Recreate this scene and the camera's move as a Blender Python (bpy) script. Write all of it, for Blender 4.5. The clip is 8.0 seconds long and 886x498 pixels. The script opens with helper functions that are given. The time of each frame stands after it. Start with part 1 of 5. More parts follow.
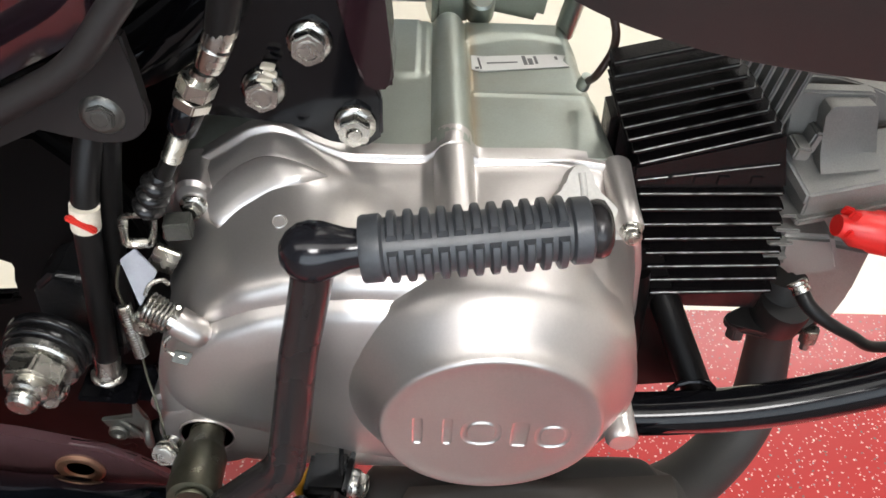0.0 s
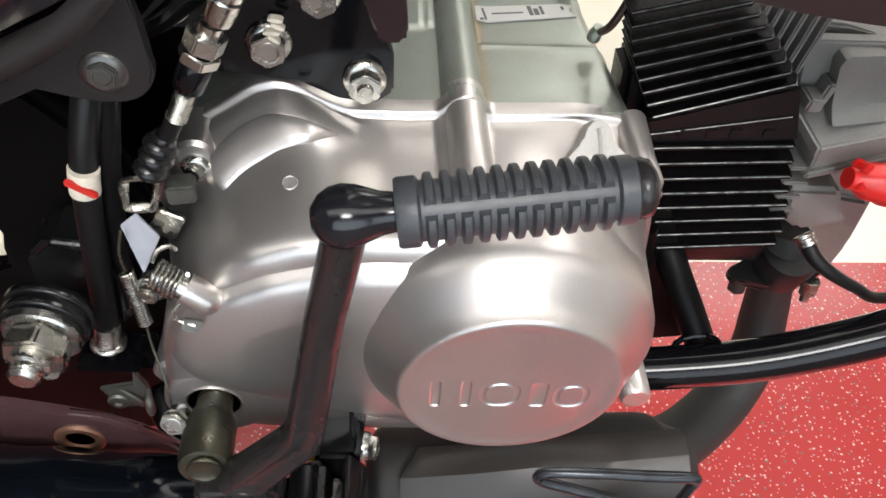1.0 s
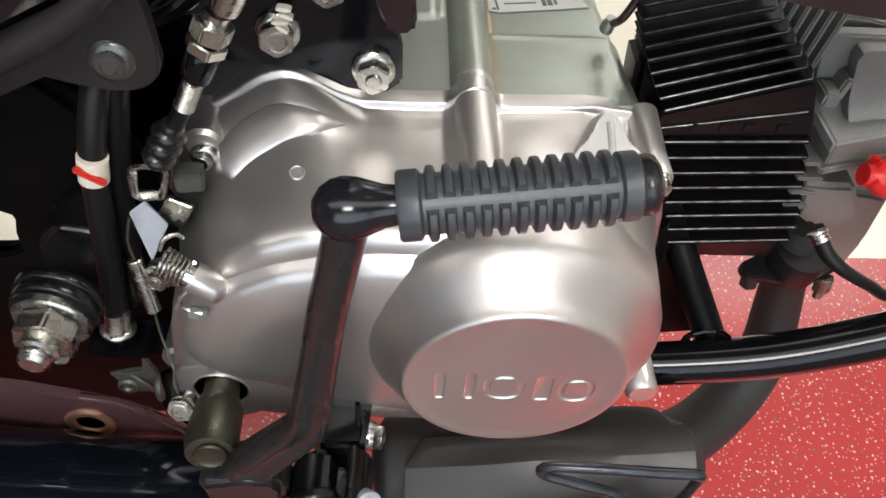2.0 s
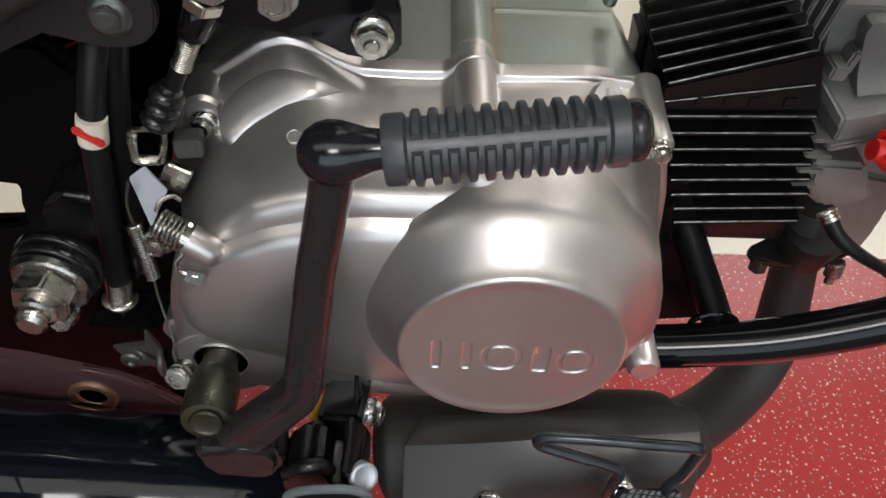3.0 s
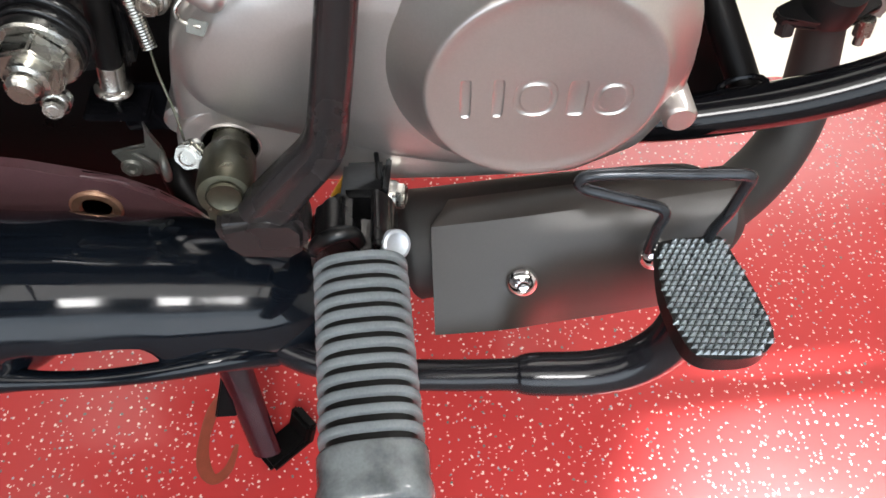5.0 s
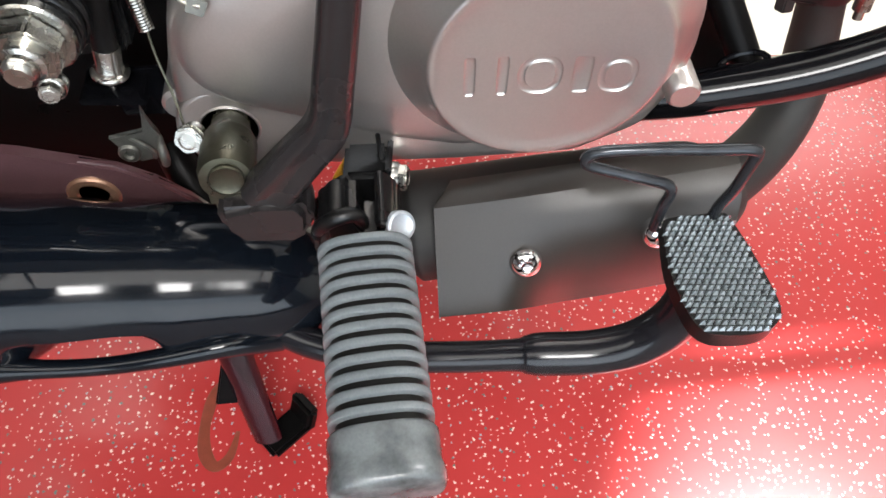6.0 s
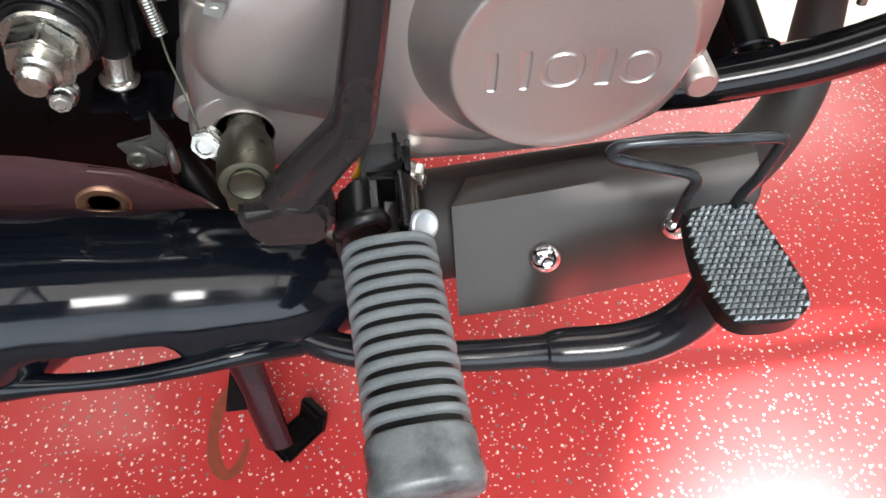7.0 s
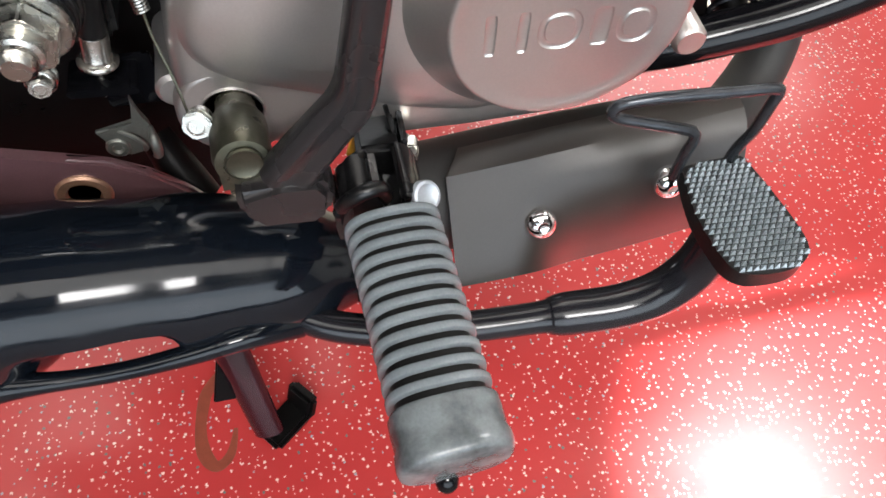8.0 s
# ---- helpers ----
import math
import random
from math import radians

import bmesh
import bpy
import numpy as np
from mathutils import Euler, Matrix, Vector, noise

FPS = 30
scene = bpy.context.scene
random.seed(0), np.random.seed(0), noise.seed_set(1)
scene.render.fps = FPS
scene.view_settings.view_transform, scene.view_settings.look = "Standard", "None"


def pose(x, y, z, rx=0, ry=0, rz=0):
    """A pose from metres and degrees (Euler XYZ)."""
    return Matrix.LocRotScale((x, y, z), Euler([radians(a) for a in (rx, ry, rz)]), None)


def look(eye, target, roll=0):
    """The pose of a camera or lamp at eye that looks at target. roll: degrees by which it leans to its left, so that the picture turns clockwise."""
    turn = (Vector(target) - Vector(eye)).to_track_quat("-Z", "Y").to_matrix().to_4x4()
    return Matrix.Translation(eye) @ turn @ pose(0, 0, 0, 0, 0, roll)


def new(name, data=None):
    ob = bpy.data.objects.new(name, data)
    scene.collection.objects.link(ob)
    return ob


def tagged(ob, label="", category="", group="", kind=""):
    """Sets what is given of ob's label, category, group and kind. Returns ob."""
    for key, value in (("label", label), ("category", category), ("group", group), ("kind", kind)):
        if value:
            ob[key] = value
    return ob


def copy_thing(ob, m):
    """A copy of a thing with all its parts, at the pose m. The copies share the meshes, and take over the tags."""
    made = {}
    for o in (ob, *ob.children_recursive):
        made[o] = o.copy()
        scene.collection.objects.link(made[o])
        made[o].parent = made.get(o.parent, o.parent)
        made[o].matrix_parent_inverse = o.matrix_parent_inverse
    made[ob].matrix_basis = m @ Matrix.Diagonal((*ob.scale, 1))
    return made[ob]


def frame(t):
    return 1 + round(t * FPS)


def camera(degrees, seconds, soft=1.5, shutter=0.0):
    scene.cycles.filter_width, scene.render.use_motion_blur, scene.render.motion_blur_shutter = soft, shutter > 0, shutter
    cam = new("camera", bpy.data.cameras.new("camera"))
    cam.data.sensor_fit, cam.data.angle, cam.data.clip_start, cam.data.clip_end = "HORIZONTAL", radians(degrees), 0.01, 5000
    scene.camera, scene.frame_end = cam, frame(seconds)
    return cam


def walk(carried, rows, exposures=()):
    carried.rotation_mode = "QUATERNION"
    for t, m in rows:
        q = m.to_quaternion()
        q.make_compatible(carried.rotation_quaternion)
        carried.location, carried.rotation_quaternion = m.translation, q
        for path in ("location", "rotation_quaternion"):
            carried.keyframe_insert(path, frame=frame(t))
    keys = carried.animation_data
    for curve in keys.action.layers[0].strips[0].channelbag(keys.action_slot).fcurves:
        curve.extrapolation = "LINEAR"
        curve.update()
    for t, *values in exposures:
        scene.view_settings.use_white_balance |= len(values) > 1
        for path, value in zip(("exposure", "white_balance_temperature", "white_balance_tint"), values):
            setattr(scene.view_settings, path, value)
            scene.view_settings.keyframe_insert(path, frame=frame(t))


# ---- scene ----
cam = camera(60.0, 8.0, soft=1.6)
METRES, EYE, TILT, LEAN, TURN = 0.175, 0.676, -44.2, -2.1, 0.0
ROWS = [
    (0.0, 0.0, 0.0, 0.0, -0.0, 0.0, -0.0),
    (0.5, -0.0696, 0.0331, -0.0001, -0.94, -1.94, 0.43),
    (1.0, -0.119, 0.0556, 0.0174, -2.46, -3.52, 0.86),
    (1.2, -0.1136, 0.0586, 0.0248, -2.20, -4.06, 0.62),
    (1.75, -0.1001, 0.0608, 0.0293, -1.48, -4.47, 0.22),
    (2.3, -0.0778, 0.0584, 0.0227, -0.78, -4.03, -0.22),
    (2.5, -0.0617, 0.0558, 0.0168, -0.56, -3.54, -0.52),
    (3.0, -0.033, 0.0646, -0.0857, 0.51, -3.44, -0.35),
    (3.5, -0.0598, 0.0884, -0.221, -0.15, -1.97, 1.91),
    (4.0, -0.1332, 0.1204, -0.3253, -0.56, -5.61, 3.06),
    (4.5, -0.1551, 0.1339, -0.4089, -1.09, -8.91, 3.18),
    (5.0, -0.1608, 0.1451, -0.4635, -1.42, -10.7, 3.6),
    (5.2, -0.1594, 0.1439, -0.4758, -1.60, -11.19, 3.93),
    (5.75, -0.1800, 0.1519, -0.4800, -2.07, -11.71, 4.26),
    (6.3, -0.2126, 0.1676, -0.4735, -2.50, -11.84, 4.75),
    (6.5, -0.2256, 0.1759, -0.4718, -2.64, -11.87, 5.28),
    (7.0, -0.2944, 0.1821, -0.4703, -3.86, -12.09, 6.0),
    (7.5, -0.3349, 0.1985, -0.4764, -5.95, -13.24, 7.38),
    (8.0, -0.4184, 0.2065, -0.4841, -8.03, -14.04, 8.47),
]
walk(cam, [(t, pose(0, 0, EYE, TILT, LEAN, TURN) @ pose(METRES * x, METRES * y, METRES * z, 90 + pitch, roll, yaw)) for t, x, y, z, yaw, pitch, roll in ROWS],
     exposures=[(0.0, 0.23), (2.5, -0.06), (3.0, -0.48), (3.5, -0.95), (4.0, -0.42), (4.5, 0.22), (5.0, 0.4), (6.5, 0.48), (8.0, 0.48)])

# ---- light ----
world = bpy.data.worlds.new("showroom_air")
world.use_nodes = True
world.node_tree.nodes["Background"].inputs[0].default_value = (1.0, 0.95, 0.88, 1)
world.node_tree.nodes["Background"].inputs[1].default_value = 0.02
scene.world = world


def lamp(name, kind, energy, colour, m, **more):
    data = bpy.data.lights.new(name, kind)
    data.energy, data.color = energy, colour
    for key, value in more.items():
        if key == "size":
            data.size = value
        if key == "radius":
            data.shadow_soft_size = value
        if key == "spot":
            data.spot_size, data.spot_blend = radians(value), 0.13
    ob = new(name, data)
    ob.matrix_world = m
    return ob


# two unseen ceiling spots over the bike's front; cone edges stand in for shadow edges
SPOTS = [((0.52, -0.06, 3.0), (0.213, 0.072, 0.0), 950, 2.7), ((0.60, 0.09, 3.0), (0.295, 0.085, 0.0), 1500, 5.9)]
for eye, target, watts, cone in SPOTS:
    lamp("ceiling_spot", "SPOT", watts, (0.98, 0.95, 1.0), look(eye, target), radius=0.05, spot=cone)

# ---- materials ----


def node_material(name, colour, rough, metal=0.0, grain=0.0, grain_scale=900.0, blotch=0.0, blotch_scale=25.0, tint=None, bump=0.0, bump_scale=1500.0, coat=0.0, rough_var=0.0, spec=0.5):
    """A surface with fine grain, larger blotches, and relief, in object space metres."""
    mat = bpy.data.materials.new(name)
    mat.use_nodes = True
    nt = mat.node_tree
    n, l = nt.nodes, nt.links
    b = n["Principled BSDF"]
    b.inputs["Roughness"].default_value = rough
    b.inputs["Metallic"].default_value = metal
    b.inputs["Coat Weight"].default_value = coat
    b.inputs["Coat Roughness"].default_value = 0.06
    b.inputs["Specular IOR Level"].default_value = spec
    geo = n.new("ShaderNodeNewGeometry")
    fine, big = n.new("ShaderNodeTexNoise"), n.new("ShaderNodeTexNoise")
    for tex, s, d in ((fine, grain_scale, 3), (big, blotch_scale, 5)):
        tex.inputs["Scale"].default_value = s
        tex.inputs["Detail"].default_value = d
        l.new(geo.outputs["Position"], tex.inputs["Vector"])
    base = n.new("ShaderNodeMixRGB")
    base.inputs[1].default_value = (*colour, 1)
    base.inputs[2].default_value = (*(tint or [c * 0.6 for c in colour]), 1)
    ramp = n.new("ShaderNodeMapRange")
    ramp.inputs[1].default_value, ramp.inputs[2].default_value = 0.42, 0.72
    ramp.inputs[3].default_value, ramp.inputs[4].default_value = 0.0, blotch
    l.new(big.outputs[0], ramp.inputs[0])
    l.new(ramp.outputs[0], base.inputs[0])
    mul = n.new("ShaderNodeMixRGB")
    mul.blend_type = "MULTIPLY"
    mul.inputs[0].default_value = grain
    l.new(base.outputs[0], mul.inputs[1])
    l.new(fine.outputs[0], mul.inputs[2])
    l.new(mul.outputs[0], b.inputs["Base Color"])
    if rough_var:
        rv = n.new("ShaderNodeMapRange")
        rv.inputs[1].default_value, rv.inputs[2].default_value = 0.3, 0.7
        rv.inputs[3].default_value, rv.inputs[4].default_value = max(0.02, rough - rough_var), rough + rough_var
        l.new(big.outputs[0], rv.inputs[0])
        l.new(rv.outputs[0], b.inputs["Roughness"])
    if bump:
        rel, bn = n.new("ShaderNodeTexNoise"), n.new("ShaderNodeBump")
        rel.inputs["Scale"].default_value, rel.inputs["Detail"].default_value = bump_scale, 2
        l.new(geo.outputs["Position"], rel.inputs["Vector"])
        bn.inputs["Strength"].default_value, bn.inputs["Distance"].default_value = bump, 0.0004
        l.new(rel.outputs[0], bn.inputs["Height"])
        l.new(bn.outputs[0], b.inputs["Normal"])
    return mat


SILVER = node_material("satin_silver_paint", (0.64, 0.607, 0.582), 0.355, 0.90, grain=0.12, blotch=0.12, bump=0.12, bump_scale=2600, rough_var=0.03)
CAST = node_material("bare_cast_aluminium", (0.42, 0.460, 0.410), 0.34, 0.78, grain=0.18, blotch=0.40, tint=(0.33, 0.32, 0.25), blotch_scale=38, bump=0.15, bump_scale=1800, rough_var=0.05)
HEADCAST = node_material("grey_sand_cast_aluminium", (0.25, 0.243, 0.225), 0.55, 0.25, grain=0.4, grain_scale=1500, blotch=0.4, bump=0.6, bump_scale=2200)
ZINC = node_material("bright_zinc_steel", (0.51, 0.50, 0.465), 0.25, 1.0, grain=0.1, blotch=0.35, tint=(0.5, 0.47, 0.38), blotch_scale=160, bump=0.1, rough_var=0.08)
CHROME = node_material("polished_chrome", (0.85, 0.85, 0.85), 0.08, 1.0)
OILSTEEL = node_material("oily_dark_steel", (0.11, 0.105, 0.078), 0.34, 0.8, grain=0.3, blotch=0.6, tint=(0.06, 0.06, 0.035), blotch_scale=120, bump=0.2, rough_var=0.1)
BLACKGLOSS = node_material("black_gloss_paint", (0.004, 0.004, 0.005), 0.10, 0.0, grain=0.1, blotch=0.3, rough_var=0.04, coat=0.0, bump=0.03, bump_scale=300, spec=0.30)
MUFFLERBLACK = node_material("blue_black_gloss_enamel", (0.0040, 0.0058, 0.0090), 0.11, 0.0, grain=0.1, blotch=0.3, rough_var=0.09, coat=0.0, bump=0.55, bump_scale=38, spec=0.36)
LEVERBLACK = node_material("black_satin_lever_paint", (0.021, 0.0188, 0.0195), 0.26, 0.0, grain=0.2, blotch=0.2, bump=0.05, bump_scale=600, rough_var=0.05, coat=0.0, spec=0.42)
FINBLACK = node_material("black_cast_fin_paint", (0.007, 0.006, 0.0065), 0.20, 0.0, grain=0.3, grain_scale=1200, blotch=0.3, bump=0.4, bump_scale=1800, rough_var=0.08, spec=0.28)
SHIELDBLACK = node_material("matt_black_heat_paint", (0.036, 0.031, 0.027), 0.40, 0.0, grain=0.25, blotch=0.2, bump=0.10, bump_scale=2500, spec=0.48)
PIPEBLACK = node_material("sooty_black_pipe_paint", (0.022, 0.021, 0.020), 0.62, 0.0, grain=0.35, blotch=0.3, bump=0.3, bump_scale=1800)
RUBBER = node_material("black_grip_rubber", (0.062, 0.067, 0.074), 0.36, 0.0, grain=0.3, blotch=0.25, bump=0.2, bump_scale=1600)
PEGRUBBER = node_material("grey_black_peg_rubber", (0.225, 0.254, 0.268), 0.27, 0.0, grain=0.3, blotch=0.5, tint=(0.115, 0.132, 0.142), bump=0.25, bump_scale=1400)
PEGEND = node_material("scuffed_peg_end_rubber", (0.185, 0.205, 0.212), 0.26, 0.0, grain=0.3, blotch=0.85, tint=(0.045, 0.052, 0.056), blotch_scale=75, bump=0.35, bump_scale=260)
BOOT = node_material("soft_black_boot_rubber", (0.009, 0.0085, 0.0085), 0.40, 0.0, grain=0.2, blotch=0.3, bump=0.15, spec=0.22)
BELLOWS = node_material("shiny_black_bellows_rubber", (0.010, 0.0095, 0.0095), 0.24, 0.0, grain=0.2, blotch=0.3, bump=0.1, spec=0.4)
PLASTIC = node_material("dark_grey_moulded_plastic", (0.023, 0.020, 0.0195), 0.46, 0.0, grain=0.3, grain_scale=2500, blotch=0.2, bump=0.3, bump_scale=3000, spec=0.32)
# the panel's maroon cast is mirrored floor red, mixed into its black
GLOSSPLASTIC = node_material("black_gloss_panel_red_reflection", (0.014, 0.008, 0.011), 0.08, 0.0, blotch=0.2, coat=1.0)
REDPLASTIC = node_material("bright_red_plug_rubber", (0.62, 0.015, 0.012), 0.36, 0.0, grain=0.12, blotch=0.2, bump=0.1)
CAPGREY = node_material("pale_grey_moulded_cap", (0.50, 0.48, 0.44), 0.55, 0.0, grain=0.25, blotch=0.2, bump=0.2)
COPPER = node_material("pale_copper_bush", (0.62, 0.36, 0.24), 0.38, 0.8, grain=0.3, blotch=0.4, blotch_scale=150)
LABEL = node_material("white_foil_label", (0.74, 0.73, 0.69), 0.4, 0.0, grain=0.1, blotch=0.15)
INK = node_material("faded_label_ink", (0.20, 0.20, 0.19), 0.6, grain=0.4, blotch=0.5, blotch_scale=400)
FINEDGE = node_material("worn_fin_edge_glint", (0.33, 0.33, 0.32), 0.34, 0.5, grain=0.4, blotch=0.97, tint=(0.02, 0.02, 0.02), blotch_scale=190)
WHITEMARK = node_material("white_paint_mark", (0.78, 0.72, 0.60), 0.6, 0.0, grain=0.2, blotch=0.3, blotch_scale=200)
REDTAPE = node_material("red_paint_mark", (0.62, 0.03, 0.02), 0.5, 0.0, grain=0.2)
CREAMFLOOR = node_material("cream_polished_floor", (0.80, 0.75, 0.62), 0.22, 0.0, grain=0.06, blotch=0.1, blotch_scale=6)
DARKWALL = node_material("slate_grey_wall_paint", (0.16, 0.16, 0.17), 0.7, 0.0, grain=0.06, blotch=0.1, blotch_scale=3)
WALLPAINT = node_material("warm_white_wall_paint", (0.78, 0.77, 0.74), 0.8, 0.0, grain=0.06, blotch=0.08, blotch_scale=3)
CEILGREY = node_material("grey_ceiling_paint", (0.26, 0.26, 0.26), 0.8, 0.0, grain=0.06, blotch=0.08, blotch_scale=3)
SLATE = node_material("brown_reflection_floor", (0.125, 0.074, 0.061), 0.5, 0.0, grain=0.1, blotch=0.2, blotch_scale=8)
AMBER = node_material("amber_reflective_tape", (0.62, 0.33, 0.03), 0.3, 0.3, grain=0.2)


def fleck_floor_material():
    """Red sheet vinyl with scattered white, pink, grey and dark green chips under a glossy coat."""
    mat = bpy.data.materials.new("red_flecked_vinyl")
    mat.use_nodes = True
    n, l = mat.node_tree.nodes, mat.node_tree.links
    b = n["Principled BSDF"]
    b.inputs["Roughness"].default_value = 0.24
    b.inputs["Specular IOR Level"].default_value = 0.4
    b.inputs["Coat Weight"].default_value = 0.15
    b.inputs["Coat Roughness"].default_value = 0.12
    geo = n.new("ShaderNodeNewGeometry")
    big = n.new("ShaderNodeTexNoise")
    big.inputs["Scale"].default_value = 9
    big.inputs["Detail"].default_value = 4
    l.new(geo.outputs["Position"], big.inputs["Vector"])
    base = n.new("ShaderNodeMixRGB")
    base.inputs[1].default_value = (0.36, 0.027, 0.027, 1)
    base.inputs[2].default_value = (0.43, 0.046, 0.045, 1)
    l.new(big.outputs[0], base.inputs[0])
    last = base.outputs[0]
    warp = n.new("ShaderNodeTexNoise")
    warp.inputs["Scale"].default_value = 420
    l.new(geo.outputs["Position"], warp.inputs["Vector"])
    push = n.new("ShaderNodeVectorMath")
    push.operation = "MULTIPLY_ADD"
    push.inputs[1].default_value = (0.0035, 0.0035, 0)
    l.new(warp.outputs[1], push.inputs[0])
    l.new(geo.outputs["Position"], push.inputs[2])
    for scale, limit, share, colour in ((118, 0.115, 0.36, (0.72, 0.54, 0.48)), (190, 0.12, 0.26, (0.70, 0.36, 0.33)), (104, 0.110, 0.18, (0.11, 0.14, 0.13)), (131, 0.105, 0.20, (0.28, 0.33, 0.36)), (160, 0.10, 0.16, (0.72, 0.62, 0.55))):
        v = n.new("ShaderNodeTexVoronoi")
        v.voronoi_dimensions = "2D"
        v.inputs["Scale"].default_value = scale
        l.new(push.outputs[0], v.inputs["Vector"])
        near = n.new("ShaderNodeMapRange")
        near.inputs[1].default_value, near.inputs[2].default_value = limit * 0.62, limit * 1.34
        near.inputs[3].default_value, near.inputs[4].default_value = 1.0, 0.0
        l.new(v.outputs["Distance"], near.inputs[0])
        sep = n.new("ShaderNodeSeparateColor")
        l.new(v.outputs["Color"], sep.inputs[0])
        some = n.new("ShaderNodeMath")
        some.operation = "LESS_THAN"
        some.inputs[1].default_value = share
        l.new(sep.outputs[0], some.inputs[0])
        both = n.new("ShaderNodeMath")
        both.operation = "MULTIPLY"
        l.new(near.outputs[0], both.inputs[0])
        l.new(some.outputs[0], both.inputs[1])
        mix = n.new("ShaderNodeMixRGB")
        mix.inputs[2].default_value = (*colour, 1)
        l.new(both.outputs[0], mix.inputs[0])
        l.new(last, mix.inputs[1])
        last = mix.outputs[0]
    l.new(last, b.inputs["Base Color"])
    bn = n.new("ShaderNodeBump")
    bn.inputs["Strength"].default_value, bn.inputs["Distance"].default_value = 0.08, 0.001
    l.new(big.outputs[0], bn.inputs["Height"])
    l.new(bn.outputs[0], b.inputs["Normal"])
    return mat


def glow_material(name, colour, strength):
    mat = bpy.data.materials.new(name)
    mat.use_nodes = True
    b = mat.node_tree.nodes["Principled BSDF"]
    b.inputs["Emission Color"].default_value = (*colour, 1)
    b.inputs["Emission Strength"].default_value = strength
    b.inputs["Base Color"].default_value = (0.8, 0.8, 0.8, 1)
    return mat


REDFLOOR = fleck_floor_material()


def add_oil_stain(mat, at, width):
    """A narrow tan stain along one line of x, broken up by noise."""
    n, l = mat.node_tree.nodes, mat.node_tree.links
    b = n["Principled BSDF"]
    old = b.inputs["Base Color"].links[0].from_socket
    geo, sep = n.new("ShaderNodeNewGeometry"), n.new("ShaderNodeSeparateXYZ")
    l.new(geo.outputs["Position"], sep.inputs[0])
    off, size = n.new("ShaderNodeMath"), n.new("ShaderNodeMath")
    off.operation, size.operation = "SUBTRACT", "ABSOLUTE"
    off.inputs[1].default_value = at
    l.new(sep.outputs[0], off.inputs[0])
    l.new(off.outputs[0], size.inputs[0])
    ramp = n.new("ShaderNodeMapRange")
    ramp.inputs[1].default_value, ramp.inputs[2].default_value = 0.0, width
    ramp.inputs[3].default_value, ramp.inputs[4].default_value = 0.8, 0.0
    l.new(size.outputs[0], ramp.inputs[0])
    tex, mul = n.new("ShaderNodeTexNoise"), n.new("ShaderNodeMath")
    tex.inputs["Scale"].default_value = 60
    l.new(geo.outputs["Position"], tex.inputs["Vector"])
    mul.operation = "MULTIPLY"
    l.new(ramp.outputs[0], mul.inputs[0])
    l.new(tex.outputs[0], mul.inputs[1])
    mix = n.new("ShaderNodeMixRGB")
    mix.inputs[2].default_value = (0.42, 0.27, 0.12, 1)
    l.new(mul.outputs[0], mix.inputs[0])
    l.new(old, mix.inputs[1])
    l.new(mix.outputs[0], b.inputs["Base Color"])


add_oil_stain(CAST, 0.0235, 0.0045)
LIGHTPANEL = glow_material("lit_ceiling_diffuser", (1.0, 0.985, 0.97), 30.0)
DAYLIGHT = glow_material("daylight_beyond_glass", (0.74, 0.87, 1.0), 2.3)
DARKSTEEL = node_material("dull_dark_steel", (0.15, 0.15, 0.14), 0.30, 0.8, grain=0.3, blotch=0.4, blotch_scale=200, bump=0.2)
LIGHTTRAY = glow_material("lit_ceiling_tray", (1.0, 0.975, 0.93), 2.2)
BRIGHTTRAY = glow_material("bright_ceiling_tray", (1.0, 0.97, 0.95), 5.8)
# black plate whose red floor reflection is put into the base colour
PLATEGREY = node_material("gloss_plate_red_reflection", (0.092, 0.046, 0.051), 0.16, 0.0, grain=0.2, blotch=0.3, coat=0.8, rough_var=0.06)
# gloss black paint tinted maroon to hold the floor's red reflection
MAROON = node_material("black_gloss_red_reflection", (0.017, 0.005, 0.008), 0.16, 0.0, grain=0.2, blotch=0.3, coat=0.3)
GALV = node_material("pale_galvanised_steel", (0.52, 0.57, 0.62), 0.48, 0.6, grain=0.15, blotch=0.3, blotch_scale=200)
BLUESTEEL = node_material("blue_grey_plated_steel", (0.165, 0.172, 0.195), 0.38, 0.6, grain=0.2, blotch=0.3, blotch_scale=150)
PEWTER = node_material("dull_grey_clip_steel", (0.14, 0.14, 0.125), 0.42, 0.6, grain=0.3, blotch=0.4, blotch_scale=150, bump=0.3)
TANLOOP = node_material("tan_loop_on_red", (0.25, 0.058, 0.034), 0.3, 0.0, grain=0.3, blotch=0.4, blotch_scale=90)

GUARDSTEEL = node_material("worn_black_wire_steel", (0.060, 0.065, 0.074), 0.22, 0.6, grain=0.3, blotch=0.5, tint=(0.012, 0.012, 0.013), blotch_scale=120, bump=0.1)
LEVERGLOSS = node_material("black_gloss_lever_paint", (0.012, 0.012, 0.015), 0.16, 0.0, grain=0.15, blotch=0.2, bump=0.05, bump_scale=400, rough_var=0.04, spec=0.45)
BROWNWIRE = node_material("dark_brown_wire_sleeve", (0.045, 0.016, 0.009), 0.4, 0.0, grain=0.2, blotch=0.2)
DEADBLACK = node_material("dull_black_frame_paint", (0.0040, 0.0036, 0.0036), 0.36, 0.0, grain=0.2, blotch=0.4, rough_var=0.1, bump=0.1, bump_scale=200, spec=0.08)
CASTBLACK = node_material("black_enamelled_casting", (0.006, 0.006, 0.0065), 0.24, 0.0, grain=0.2, blotch=0.3, rough_var=0.08, bump=0.35, bump_scale=420, spec=0.42)

# ---- mesh helpers ----
V = Vector


